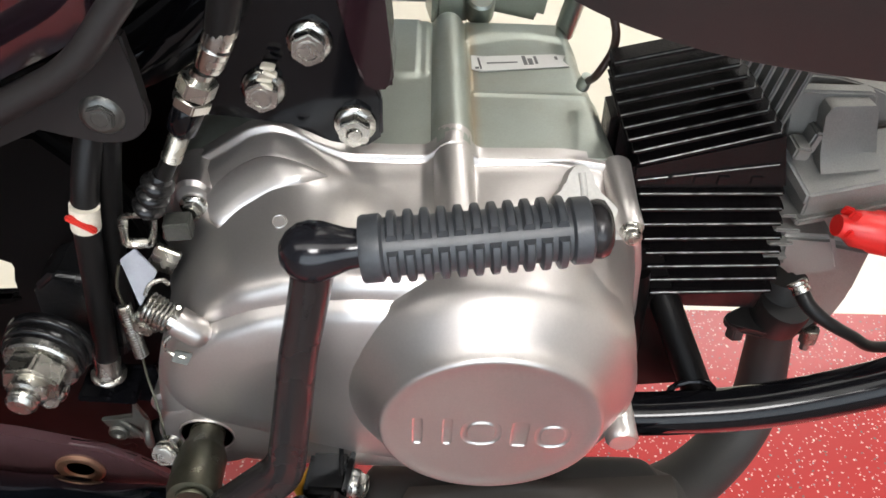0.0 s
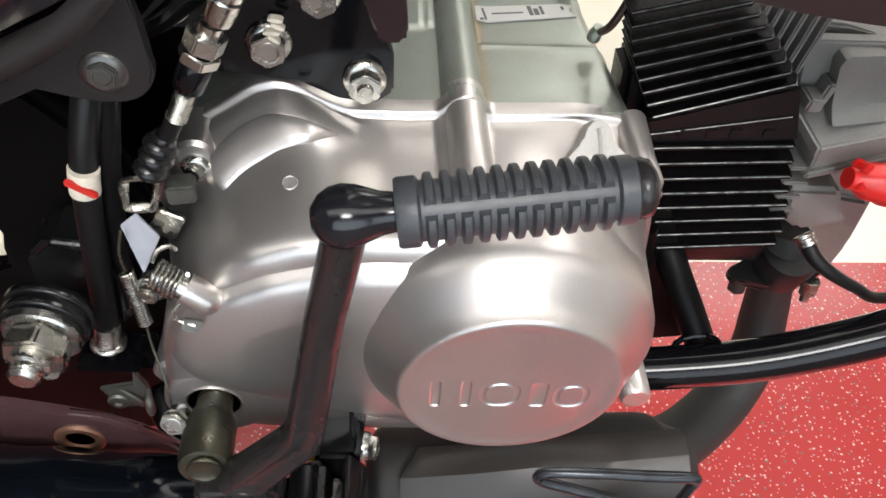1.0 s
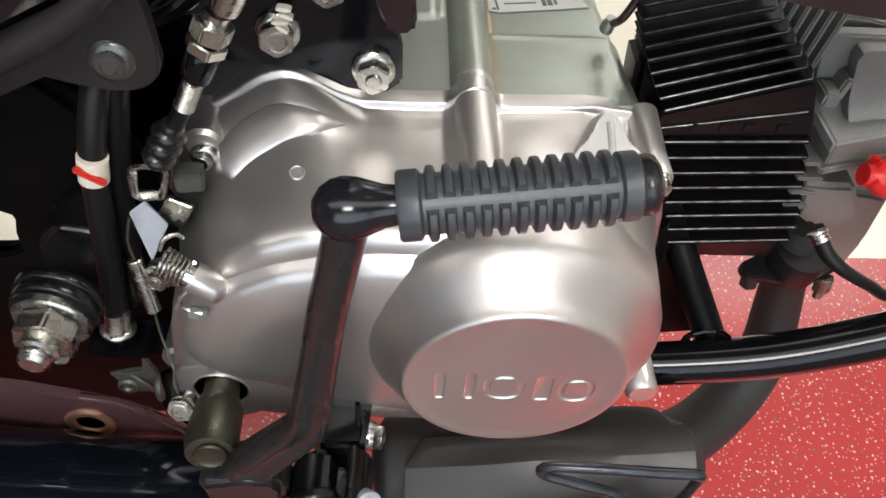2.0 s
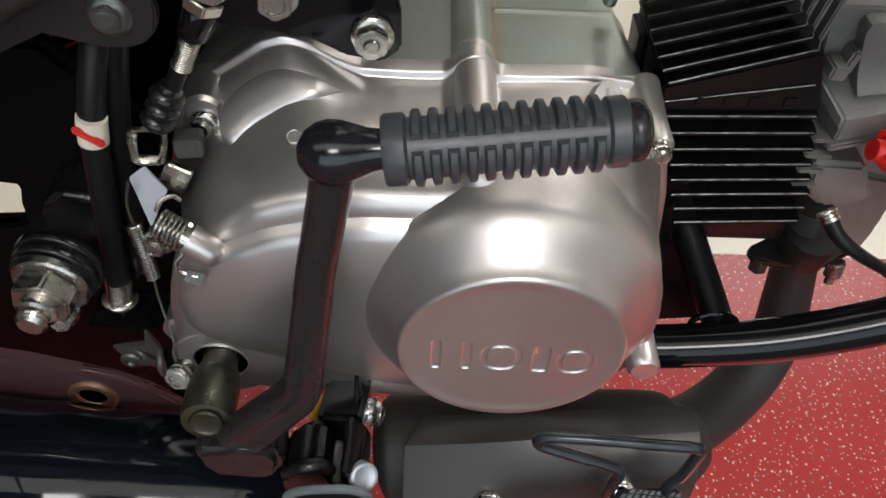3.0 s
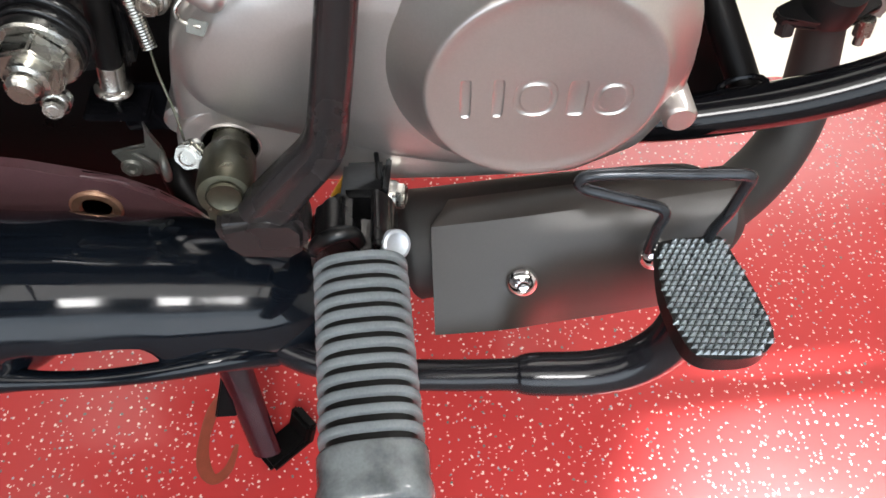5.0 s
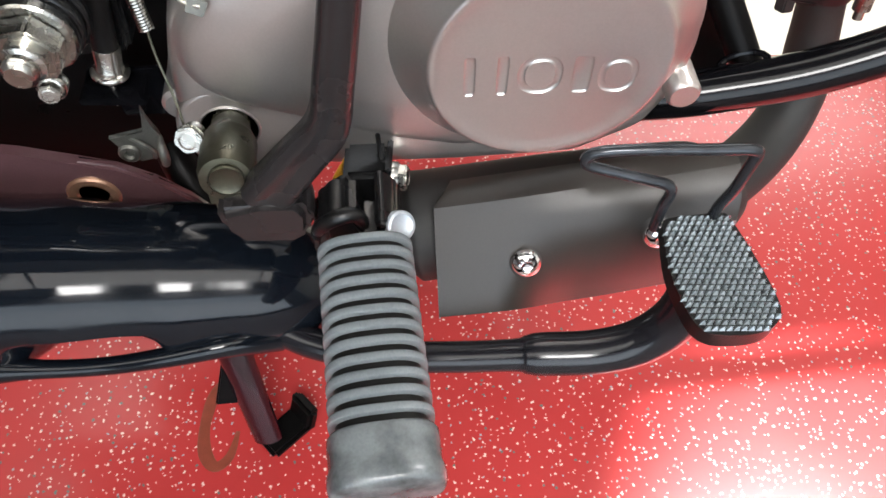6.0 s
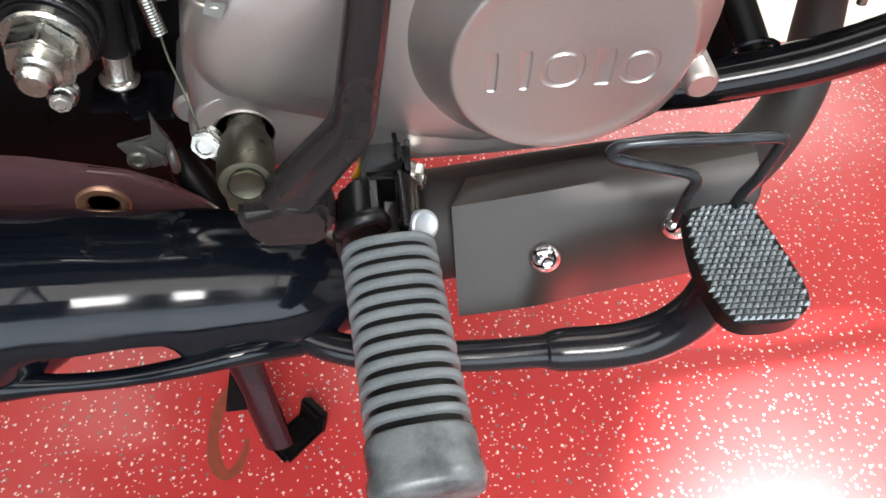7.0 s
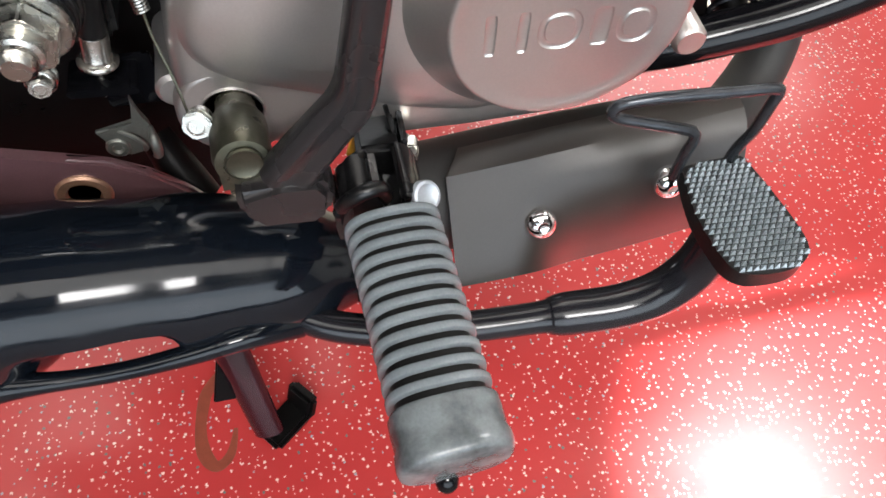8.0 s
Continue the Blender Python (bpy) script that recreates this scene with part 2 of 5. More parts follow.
def part(name, bm, material, parent, label="", smooth=40):
    """Links bm as one mesh object under a thing or a part."""
    bmesh.ops.recalc_face_normals(bm, faces=bm.faces)
    me = bpy.data.meshes.new(name)
    bm.to_mesh(me)
    bm.free()
    me.materials.append(material)
    if smooth:
        me.shade_smooth()
        me.set_sharp_from_angle(angle=radians(smooth))
    ob = new(name, me)
    if parent is not None:
        ob.parent = parent
        if parent.data is None:
            ob.matrix_parent_inverse = Matrix.Translation(-parent.location)
    return tagged(ob, label) if label else ob


def glide(points, steps):
    """Points along a smooth curve through the given ones."""
    p = [V(q) for q in points]
    if steps <= 1 or len(p) < 3:
        return p
    out = []
    for i in range(len(p) - 1):
        a, b, c, d = p[max(i - 1, 0)], p[i], p[i + 1], p[min(i + 2, len(p) - 1)]
        for k in range(steps):
            t = k / steps
            out.append(0.5 * ((2 * b) + (c - a) * t + (2 * a - 5 * b + 4 * c - d) * t * t + (3 * b - a - 3 * c + d) * t ** 3))
    return out + [p[-1]]


def sweep(bm, points, radii, seg=14, steps=5, flat=1.0, up=None, loop=False):
    """A tube along points. radii: one number, or one for each point. flat: height over width of the section."""
    if not isinstance(radii, (list, tuple)):
        radii = [radii] * len(points)
    line = glide([(*q, 0)[:3] for q in points], steps)
    rr = [v.x for v in glide([(r, 0, 0) for r in radii], steps)]
    side = V(up) if up else None
    rings = []
    for i, q in enumerate(line):
        if loop:
            d = line[(i + 1) % len(line)] - line[i - 1]
        else:
            d = line[min(i + 1, len(line) - 1)] - line[max(i - 1, 0)]
        d.normalize()
        if side is None:
            side = d.orthogonal()
        side = side - d * side.dot(d)
        side.normalize()
        w = d.cross(side)
        rings.append([bm.verts.new(q + rr[i] * (math.cos(a) * w + flat * math.sin(a) * side)) for a in (2 * math.pi * k / seg for k in range(seg))])
    pairs = list(zip(rings, rings[1:])) + ([(rings[-1], rings[0])] if loop else [])
    for a, b in pairs:
        for k in range(seg):
            bm.faces.new((a[k], a[(k + 1) % seg], b[(k + 1) % seg], b[k]))
    if not loop:
        bm.faces.new(rings[0][::-1])
        bm.faces.new(rings[-1])
    return bm


def lathe(bm, profile, at, axis, seg=32, start=None):
    """Turns (radius, distance along axis) round an axis through at."""
    axis = V(axis).normalized()
    u = (V(start) - axis * axis.dot(V(start))).normalized() if start else axis.orthogonal().normalized()
    w = axis.cross(u)
    rings = []
    for r, h in profile:
        c = V(at) + axis * h
        if r < 1e-6:
            rings.append([bm.verts.new(c)])
        else:
            rings.append([bm.verts.new(c + r * (math.cos(a) * u + math.sin(a) * w)) for a in (2 * math.pi * k / seg for k in range(seg))])
    for a, b in zip(rings, rings[1:]):
        for k in range(seg):
            q = (k + 1) % seg
            if len(a) == 1 and len(b) > 1:
                bm.faces.new((a[0], b[q], b[k]))
            elif len(b) == 1 and len(a) > 1:
                bm.faces.new((a[k], a[q], b[0]))
            elif len(a) > 1:
                bm.faces.new((a[k], a[q], b[q], b[k]))
    for ring, flip in ((rings[0], True), (rings[-1], False)):
        if len(ring) > 1:
            bm.faces.new(ring[::-1] if flip else ring)
    return bm


def prism(bm, outline, m, depth, bevel=0.0, bev_seg=2):
    """A plate: outline (u, v) in the plane of m, thickened along its z axis, with rounded rims."""
    mine = bmesh.new()
    low = [mine.verts.new((u, v, 0)) for u, v in outline]
    high = [mine.verts.new((u, v, depth)) for u, v in outline]
    n = len(outline)
    mine.faces.new(low[::-1])
    mine.faces.new(high)
    for k in range(n):
        mine.faces.new((low[k], low[(k + 1) % n], high[(k + 1) % n], high[k]))
    if bevel:
        bmesh.ops.bevel(mine, geom=list(mine.edges), offset=bevel, segments=bev_seg, affect="EDGES", clamp_overlap=True)
    bmesh.ops.transform(mine, matrix=m, verts=mine.verts)
    me = bpy.data.meshes.new("scratch")
    mine.to_mesh(me)
    mine.free()
    bm.from_mesh(me)
    bpy.data.meshes.remove(me)
    return bm


def block(bm, size, m, bevel=0.001, bev_seg=2):
    x, y, z = (s / 2 for s in size)
    return prism(bm, [(-x, -y), (x, -y), (x, y), (-x, y)], m @ Matrix.Translation((0, 0, -z)), 2 * z, bevel, bev_seg)


def face_y(y):
    """The plane y = const, with u along x, v along z, and thickness towards the viewer's side (-y)."""
    return Matrix(((1, 0, 0, 0), (0, 0, -1, y), (0, 1, 0, 0), (0, 0, 0, 1)))


def turn_to(at, axis, spin=0.0):
    """A pose at a point whose z axis points along axis."""
    return Matrix.Translation(at) @ V(axis).to_track_quat("Z", "Y").to_matrix().to_4x4() @ Matrix.Rotation(radians(spin), 4, "Z")


def hexagon(across):
    r = across / math.sqrt(3)
    return [(r * math.cos(math.pi / 3 * k), r * math.sin(math.pi / 3 * k)) for k in range(6)]


def flange_bolt(bm, at, axis, flange=0.0086, across=0.012, height=0.0065, spin=10.0, stud=0.0):
    """A hexagon bolt with its flange, a dished head and, if asked, the stud's end."""
    a = V(axis).normalized()
    lathe(bm, [(0.003, -0.004), (flange, -0.004), (flange, 0.0007), (flange * 0.93, 0.0015), (across * 0.55, 0.0026), (0.001, 0.0027)], at, axis, 28)
    prism(bm, hexagon(across), turn_to(V(at) + a * 0.0012, axis, spin), height, 0.0007)
    if stud:
        lathe(bm, [(0.0, -0.002), (stud, -0.002), (stud, height * 0.65), (stud * 0.75, height * 0.8), (0.0, height * 0.8)], V(at) + a * height * 0.55, axis, 18)
    else:
        lathe(bm, [(0.0, 0.0), (across * 0.36, 0.0), (across * 0.36, 0.0003), (across * 0.30, 0.0004), (across * 0.28, 0.0001), (0, 0.0001)], V(at) + a * (height + 0.0012), axis, 20)
    return bm


def coil(bm, at, axis, radius, length, turns, wire, seg=8):
    m = turn_to(at, axis)
    n = int(turns * 14)
    pts = [m @ V((radius * math.cos(2 * math.pi * k / 14), radius * math.sin(2 * math.pi * k / 14), length * k / n)) for k in range(n + 1)]
    return sweep(bm, pts, wire, seg, 1)


def bm_new():
    return bmesh.new()


# ---- showroom ----


def sheet(name, x0, x1, y0, y1, z0, z1, material, label, category="floor"):
    bm = bm_new()
    block(bm, (x1 - x0, y1 - y0, z1 - z0), Matrix.Translation(((x0 + x1) / 2, (y0 + y1) / 2, (z0 + z1) / 2)), 0)
    return tagged(part(name, bm, material, None, smooth=0), label, category, kind="structure")


sheet("floor", -4, 4, -3, 5, -0.12, -0.004, CREAMFLOOR, "cream polished showroom floor around the display area")
sheet("floor_covering", -3.0, 3.0, -0.05, 0.603, -0.004, 0.0, REDFLOOR, "glossy red vinyl floor covering with white and dark flecks")
# unseen strip, added dark to tone down what the bike reflects
sheet("floor_front", -4, 4, -3, -0.05, -0.004, 0.0, SLATE, "unseen dull brown floor added in front of the bike to darken reflections")
sheet("wall_north", -4, 4, 5, 5.15, -0.12, 3.1, WALLPAINT, "warm white painted showroom wall", "wall")
# front wall with its glazed shop front and the daylight outside
bm = bm_new()
for x0, x1, z0, z1 in ((-4, -2.2, -0.12, 3.1), (2.2, 4, -0.12, 3.1), (-2.2, 2.2, -0.12, 0.25), (-2.2, 2.2, 2.3, 3.1)):
    block(bm, (x1 - x0, 0.15, z1 - z0), Matrix.Translation(((x0 + x1) / 2, -3.075, (z0 + z1) / 2)), 0)
tagged(part("wall_south", bm, DARKWALL, None, smooth=0), "slate grey painted wall with a glazed shop front", "wall", kind="structure")
window = tagged(new("window_1"), "tall shop front window with dark frames and daylight", "window", kind="structure")
window.location = (0, -3.075, 0.25)
for x in (-2.17, 2.17):
    bm = bm_new()
    block(bm, (0.06, 0.08, 2.05), Matrix.Translation((x, -3.075, 1.275)), 0.004)
    part("window_frame", bm, BLACKGLOSS, window)
sheet("backdrop", -3.2, 3.2, -3.62, -3.60, -0.12, 3.1, DAYLIGHT, "pale bluish daylight outside the shop front", "backdrop")
sheet("wall_east", 4, 4.15, -3, 5, -0.12, 3.1, WALLPAINT, "warm white painted showroom wall", "wall")
sheet("wall_west", -4.15, -4, -3, 5, -0.12, 3.1, DARKWALL, "slate grey painted showroom wall", "wall")
sheet("ceiling", -4, 4, -3, 5, 3.1, 3.2, CEILGREY, "plain grey showroom ceiling", "ceiling")


def ceiling_light():
    thing = tagged(new("ceiling_light"), "square lit white panel lamp set on the ceiling", "lamp", "ceiling panel lamps")
    bm = bm_new()
    block(bm, (0.58, 0.58, 0.012), Matrix.Translation((0, 0, -0.03)), 0.002)
    part("diffuser", bm, LIGHTPANEL, thing)
    bm = bm_new()
    for a in range(4):
        block(bm, (0.62, 0.02, 0.04), Matrix.Rotation(math.pi / 2 * a, 4, "Z") @ Matrix.Translation((0, 0.3, -0.02)), 0.002)
    part("frame", bm, WALLPAINT, thing)
    return thing


first_light = ceiling_light()
first_light.matrix_basis = pose(1.68, 0.60, 3.064)
copy_thing(first_light, pose(0.10, -2.35, 3.1) @ Matrix.Diagonal((2.0, 1.8, 1, 1)))


def ceiling_tray(glow, label):
    thing = tagged(new("ceiling_tray_light"), label, "lamp", "ceiling tray lamps")
    bm = bm_new()
    block(bm, (2.3, 1.2, 0.012), Matrix.Translation((0, 0, -0.03)), 0.002)
    part("diffuser", bm, glow, thing)
    bm = bm_new()
    for x, y, sx, sy in ((0, 0.61, 2.36, 0.03), (0, -0.61, 2.36, 0.03), (1.165, 0, 0.03, 1.19), (-1.165, 0, 0.03, 1.19)):
        block(bm, (sx, sy, 0.05), Matrix.Translation((x, y, -0.025)), 0.002)
    part("frame", bm, WALLPAINT, thing)
    return thing


tray = ceiling_tray(LIGHTTRAY, "large softly lit white tray lamp on the ceiling")
TRAYS = [(-2.4, -1.35), (0.0, -1.35), (2.4, -1.35), (-0.6, 1.4)]
tray.matrix_basis = pose(*TRAYS[0], 3.1)
for x, y in TRAYS[1:]:
    copy_thing(tray, pose(x, y, 3.1))
copy_thing(tray, pose(1.75, 0.60, 3.1) @ Matrix.Diagonal((0.55, 0.85, 1, 1)))
ceiling_tray(BRIGHTTRAY, "large brightly lit white tray lamp on the ceiling").matrix_basis = pose(2.05, 3.40, 3.1)



def spotlight():
    """A can lamp on a short stem; its open mouth points down its own -z."""
    thing = tagged(new("ceiling_spotlight"), "white can spotlight on a short ceiling stem", "lamp", "ceiling spotlights")
    bm = bm_new()
    lathe(bm, [(0.072, -0.015), (0.075, -0.012), (0.075, 0.050), (0.060, 0.066), (0.020, 0.072), (0.0, 0.072)], (0, 0, 0), (0, 0, 1), 32)
    for f in [f for f in bm.faces if len(f.verts) > 8]:
        bm.faces.remove(f)
    part("can", bm, WALLPAINT, thing)
    bm = bm_new()
    lathe(bm, [(0.008, 0.07), (0.008, 0.120), (0.0, 0.120)], (0, 0, 0), (0, 0, 1), 14)
    part("stem", bm, WALLPAINT, thing)
    return thing


first_spot = spotlight()
first_spot.matrix_basis = look(*SPOTS[0][:2])
copy_thing(first_spot, look(*SPOTS[1][:2]))

# ---- the motorcycle ----
bike = tagged(new("motorcycle"), "black commuter motorcycle with a silver engine on red flooring", "motorcycle")
bike.location = (0.0, 0.40, 0.0)

# crankcase cover: contours from the joint face outwards
FLANGE = [(-0.126, 0.430), (-0.116, 0.445), (-0.104, 0.455), (-0.092, 0.463), (-0.081, 0.471), (-0.070, 0.474), (-0.060, 0.471), (-0.050, 0.464), (-0.038, 0.459), (-0.014, 0.4585), (0.001, 0.4590), (0.006, 0.4650), (0.0125, 0.4685), (0.019, 0.4650), (0.024, 0.4580),
          (0.030, 0.458), (0.065, 0.459), (0.086, 0.456), (0.099, 0.447), (0.108, 0.425), (0.116, 0.390), (0.121, 0.350), (0.118, 0.318), (0.100, 0.290), (0.060, 0.272), (0.0, 0.270),
          (-0.060, 0.276), (-0.105, 0.288), (-0.130, 0.308), (-0.138, 0.335), (-0.139, 0.365), (-0.134, 0.400)]
SHOULDER = [(-0.112, 0.405), (-0.098, 0.424), (-0.079, 0.440), (-0.058, 0.4475), (-0.036, 0.450), (0.000, 0.450), (0.015, 0.4525), (0.0315, 0.4540), (0.048, 0.4520), (0.065, 0.4455), (0.080, 0.4350), (0.091, 0.4210),
            (0.099, 0.403), (0.106, 0.372), (0.105, 0.345), (0.092, 0.318), (0.060, 0.300), (0.0, 0.298), (-0.060, 0.300), (-0.090, 0.304), (-0.115, 0.312), (-0.127, 0.328), (-0.129, 0.347), (-0.126, 0.370), (-0.121, 0.390)]
CENTRE = V((-0.008, 0.383))
AROUND = 360


def polar(outline, soft=2):
    """Radius by angle of a closed outline about CENTRE, lightly smoothed."""
    pts = [V(p).lerp(V(q), k / 10) - CENTRE for p, q in zip(outline, outline[1:] + outline[:1]) for k in range(10)]
    ang = [math.atan2(p.y, p.x) for p in pts]
    order = sorted(range(len(pts)), key=lambda i: ang[i])
    a = [ang[i] for i in order]
    q = [pts[i] for i in order]
    xs = np.interp(np.linspace(-math.pi, math.pi, AROUND, endpoint=False), [a[-1] - 2 * math.pi] + a + [a[0] + 2 * math.pi], [q[-1].length] + [v.length for v in q] + [q[0].length])
    for _ in range(soft):
        xs = 0.25 * np.roll(xs, 1) + 0.5 * xs + 0.25 * np.roll(xs, -1)
    return xs


def ring_points(rad, y):
    return [V((CENTRE.x + r * math.cos(t), y, CENTRE.y + r * math.sin(t))) for t, r in zip(np.linspace(-math.pi, math.pi, AROUND, endpoint=False), rad)]


PAD = [(-0.1165, 0.3900), (-0.1060, 0.4070), (-0.0900, 0.4200), (-0.0700, 0.4300), (-0.0500, 0.4355), (-0.0300, 0.4375), (0.0, 0.4370), (0.0300, 0.4300), (0.0600, 0.4150), (0.0800, 0.3900), (0.0800, 0.3500), (0.0500, 0.3200),
       (0.0, 0.3170), (-0.0300, 0.3240), (-0.0600, 0.3360), (-0.0850, 0.3470), (-0.1030, 0.3540), (-0.1150, 0.3640), (-0.1185, 0.3760)]


def loft(levels, cap=True):
    bm = bm_new()
    rings = [[bm.verts.new(p) for p in ring_points(r, y)] for r, y in levels]
    for a, b in zip(rings, rings[1:]):
        for k in range(AROUND):
            bm.faces.new((a[k], a[(k + 1) % AROUND], b[(k + 1) % AROUND], b[k]))
    if cap:
        bm.faces.new(rings[-1])
    return bm


def cover_mesh():
    f, s = polar(FLANGE), polar(SHOULDER, 8)
    levels = [(f, 0.294), (f, 0.2862), (f - 0.0004, 0.2854), (f - 0.0012, 0.2850), (f - 0.0030, 0.2848), (f - 0.0037, 0.2845), (f - 0.0041, 0.2838), (f - 0.0046, 0.2795)]
    for k, y in ((0.10, 0.2765), (0.14, 0.2742), (0.22, 0.2720), (0.48, 0.2650), (0.57, 0.2615), (0.64, 0.2560), (0.74, 0.2470), (0.85, 0.2360), (0.93, 0.2275)):
        levels.append(((1 - k) * (f - 0.0046) + k * s, y))
    levels += [(s - 0.0003, 0.2215), (s - 0.0018, 0.2180), (s - 0.0040, 0.2155), (s - 0.0070, 0.2140), (s - 0.011, 0.2130), (s - 0.020, 0.2124), (s * 0.6, 0.2120), (s * 0.3, 0.2120)]
    return loft(levels)


cover = part("crankcase_cover", cover_mesh(), SILVER, bike, "satin silver crankcase cover with rounded shoulders", smooth=50)
# planar cast step on the hump
TOP = glide([(-0.0985, 0.2650, 0.4485), (-0.0925, 0.2690, 0.4545), (-0.0836, 0.2723, 0.4606), (-0.0742, 0.2736, 0.4648), (-0.0653, 0.2720, 0.4660), (-0.0545, 0.2700, 0.4640), (-0.0440, 0.2706, 0.4573)], 5)
LOW = glide([(-0.0962, 0.2550, 0.4415), (-0.0909, 0.2526, 0.4412), (-0.0800, 0.2573, 0.4490), (-0.0666, 0.2601, 0.4560), (-0.0600, 0.2612, 0.4585), (-0.0538, 0.2630, 0.4600), (-0.0440, 0.2702, 0.4571)], 5)
out = V((-0.25, -0.62, 0.74))
bm = bm_new()
lines = []
for shift, f in ((-0.009, -0.04), (-0.0012, 0.0), (-0.0003, 0.02), (0.0, 0.05), (0.0, 0.35), (0.0, 0.65), (-0.0003, 0.88), (-0.0016, 1.02), (-0.0085, 1.20)):
    lines.append([bm.verts.new(a.lerp(b, f) + out * shift) for a, b in zip(TOP, LOW)])
for a, b in zip(lines, lines[1:]):
    for k in range(len(a) - 1):
        bm.faces.new((a[k], a[k + 1], b[k + 1], b[k]))
bm.faces.new([r[0] for r in lines])
bm.faces.new([r[-1] for r in lines][::-1])
part("cast_step", bm, SILVER, cover, "flat bright step cast on the cover's hump", smooth=50)
p = polar(PAD, 8)
part("gear_bulge", loft([(p + 0.0012, 0.2130), (p, 0.2118), (p - 0.0012, 0.2100), (p - 0.0035, 0.2080), (p - 0.0075, 0.2065), (p - 0.015, 0.2050), (p - 0.0275, 0.2036), (p - 0.029, 0.2035), (p * 0.4, 0.2035)]), SILVER, cover, "rounded gear bulge of the cover", smooth=50)
bm = bm_new()
sweep(bm, [(0.0125, 0.300, 0.4580), (0.0135, 0.262, 0.4555), (0.0148, 0.236, 0.4515), (0.0152, 0.2265, 0.4485), (0.0152, 0.2215, 0.4465), (0.0152, 0.2180, 0.4450)], [0.0095, 0.0095, 0.0097, 0.0096, 0.0080, 0.0020], 20, 5)
part("oilway_rib", bm, SILVER, cover, "rounded oilway rib with a domed nose")
for x, z, y0, y1, r in ((0.1005, 0.3480, 0.285, 0.204, 0.0080), (0.0905, 0.4510, 0.290, 0.246, 0.0062), (-0.1060, 0.4440, 0.290, 0.2680, 0.0092), (-0.1300, 0.3330, 0.290, 0.2290, 0.0100)):
    bm = bm_new()
    lathe(bm, [(0, 0), (r * 1.25, 0), (r, (y0 - y1) * 0.6), (r, y0 - y1 - 0.002), (r * 0.8, y0 - y1), (0, y0 - y1)], (x, y0, z), (0, -1, 0), 24)
    part("bolt_boss", bm, SILVER, cover)
bm = bm_new()
lathe(bm, [(0.0142, 0.0), (0.0141, 0.0012), (0.0138, 0.0016), (0.0133, 0.0015), (0.0128, 0.0010)], (-0.1065, 0.2130, 0.3345), (0, -1, 0), 40)
lathe(bm, [(0.0270, -0.0080), (0.0258, -0.0010), (0.0250, 0.0001), (0.0238, 0.0005), (0.0150, 0.0005), (0.0140, -0.0006)], (-0.1050, 0.2130, 0.3325), (0, -1, 0), 56)
part("shaft_boss", bm, SILVER, cover, "flat round boss about the kick shaft")
bm = bm_new()
lathe(bm, [(0.0130, 0.0), (0.0130, 0.0010), (0.0, 0.0010)], (-0.1065, 0.2130, 0.3345), (0, -1, 0), 40)
part("shaft_seal", bm, BOOT, cover, "black seal in the kick shaft opening")
bm = bm_new()
lathe(bm, [(0.0030, -0.001), (0.0034, 0.0002), (0.0030, 0.0006), (0.0026, 0.0002), (0, 0.0001)], (-0.0620, 0.2440, 0.4528), (0, -0.33, 0.94), 24)
part("cast_dimple", bm, SILVER, cover)
bm = bm_new()
lathe(bm, [(0.0, 0.0), (0.040, -0.0001), (0.0455, 0.0003), (0.0478, 0.0010), (0.0490, 0.0006), (0.0497, -0.0006), (0.0505, -0.0026), (0.0530, -0.0060), (0.0575, -0.0105), (0.0625, -0.0160), (0.0662, -0.0205), (0.0678, -0.0250), (0.0690, -0.0360), (0.0700, -0.0480)],
      (0.0315, 0.1862, 0.386), (0, -1, 0), 96)
# plain shapes sunk into the flat of the dome, in place of the maker's mark
hub = min(bm.verts, key=lambda v: (v.co - V((0.0315, 0.1862, 0.386))).length)
bmesh.ops.delete(bm, geom=[hub], context="VERTS")
rim = [e for e in bm.edges if len(e.link_faces) == 1 and all((v.co - V((0.0315, 0.1863, 0.386))).length < 0.041 for v in e.verts)]
FLAT = 0.1863


def rounded(cx, cz, a, b, power, n=48):
    out = []
    for k in range(n):
        c, d = math.cos(2 * math.pi * k / n), math.sin(2 * math.pi * k / n)
        out.append((cx + a * math.copysign(abs(c) ** (2 / power), c), cz + b * math.copysign(abs(d) ** (2 / power), d)))
    return out


MARKS = [(-0.0006, 0.3830, 0.0024, 0.0102, 6.0, 0.0), (0.0126, 0.3828, 0.0024, 0.0102, 6.0, 0.0), (0.0277, 0.3826, 0.0092, 0.0100, 2.4, 0.0032), (0.0448, 0.3816, 0.0040, 0.0096, 6.0, 0.0), (0.0596, 0.3808, 0.0082, 0.0094, 2.4, 0.0030)]
holes = []
for cx, cz, a, b, power, stroke in MARKS:
    ring = [bm.verts.new((x, FLAT, z)) for x, z in rounded(cx, cz, a, b, power)]
    holes += [bm.edges.new((ring[k], ring[(k + 1) % len(ring)])) for k in range(len(ring))]
bmesh.ops.triangle_fill(bm, use_beauty=True, edges=rim + holes)
dome = part("clutch_dome", bm, SILVER, cover, "round silver clutch dome with a flat face", smooth=50)
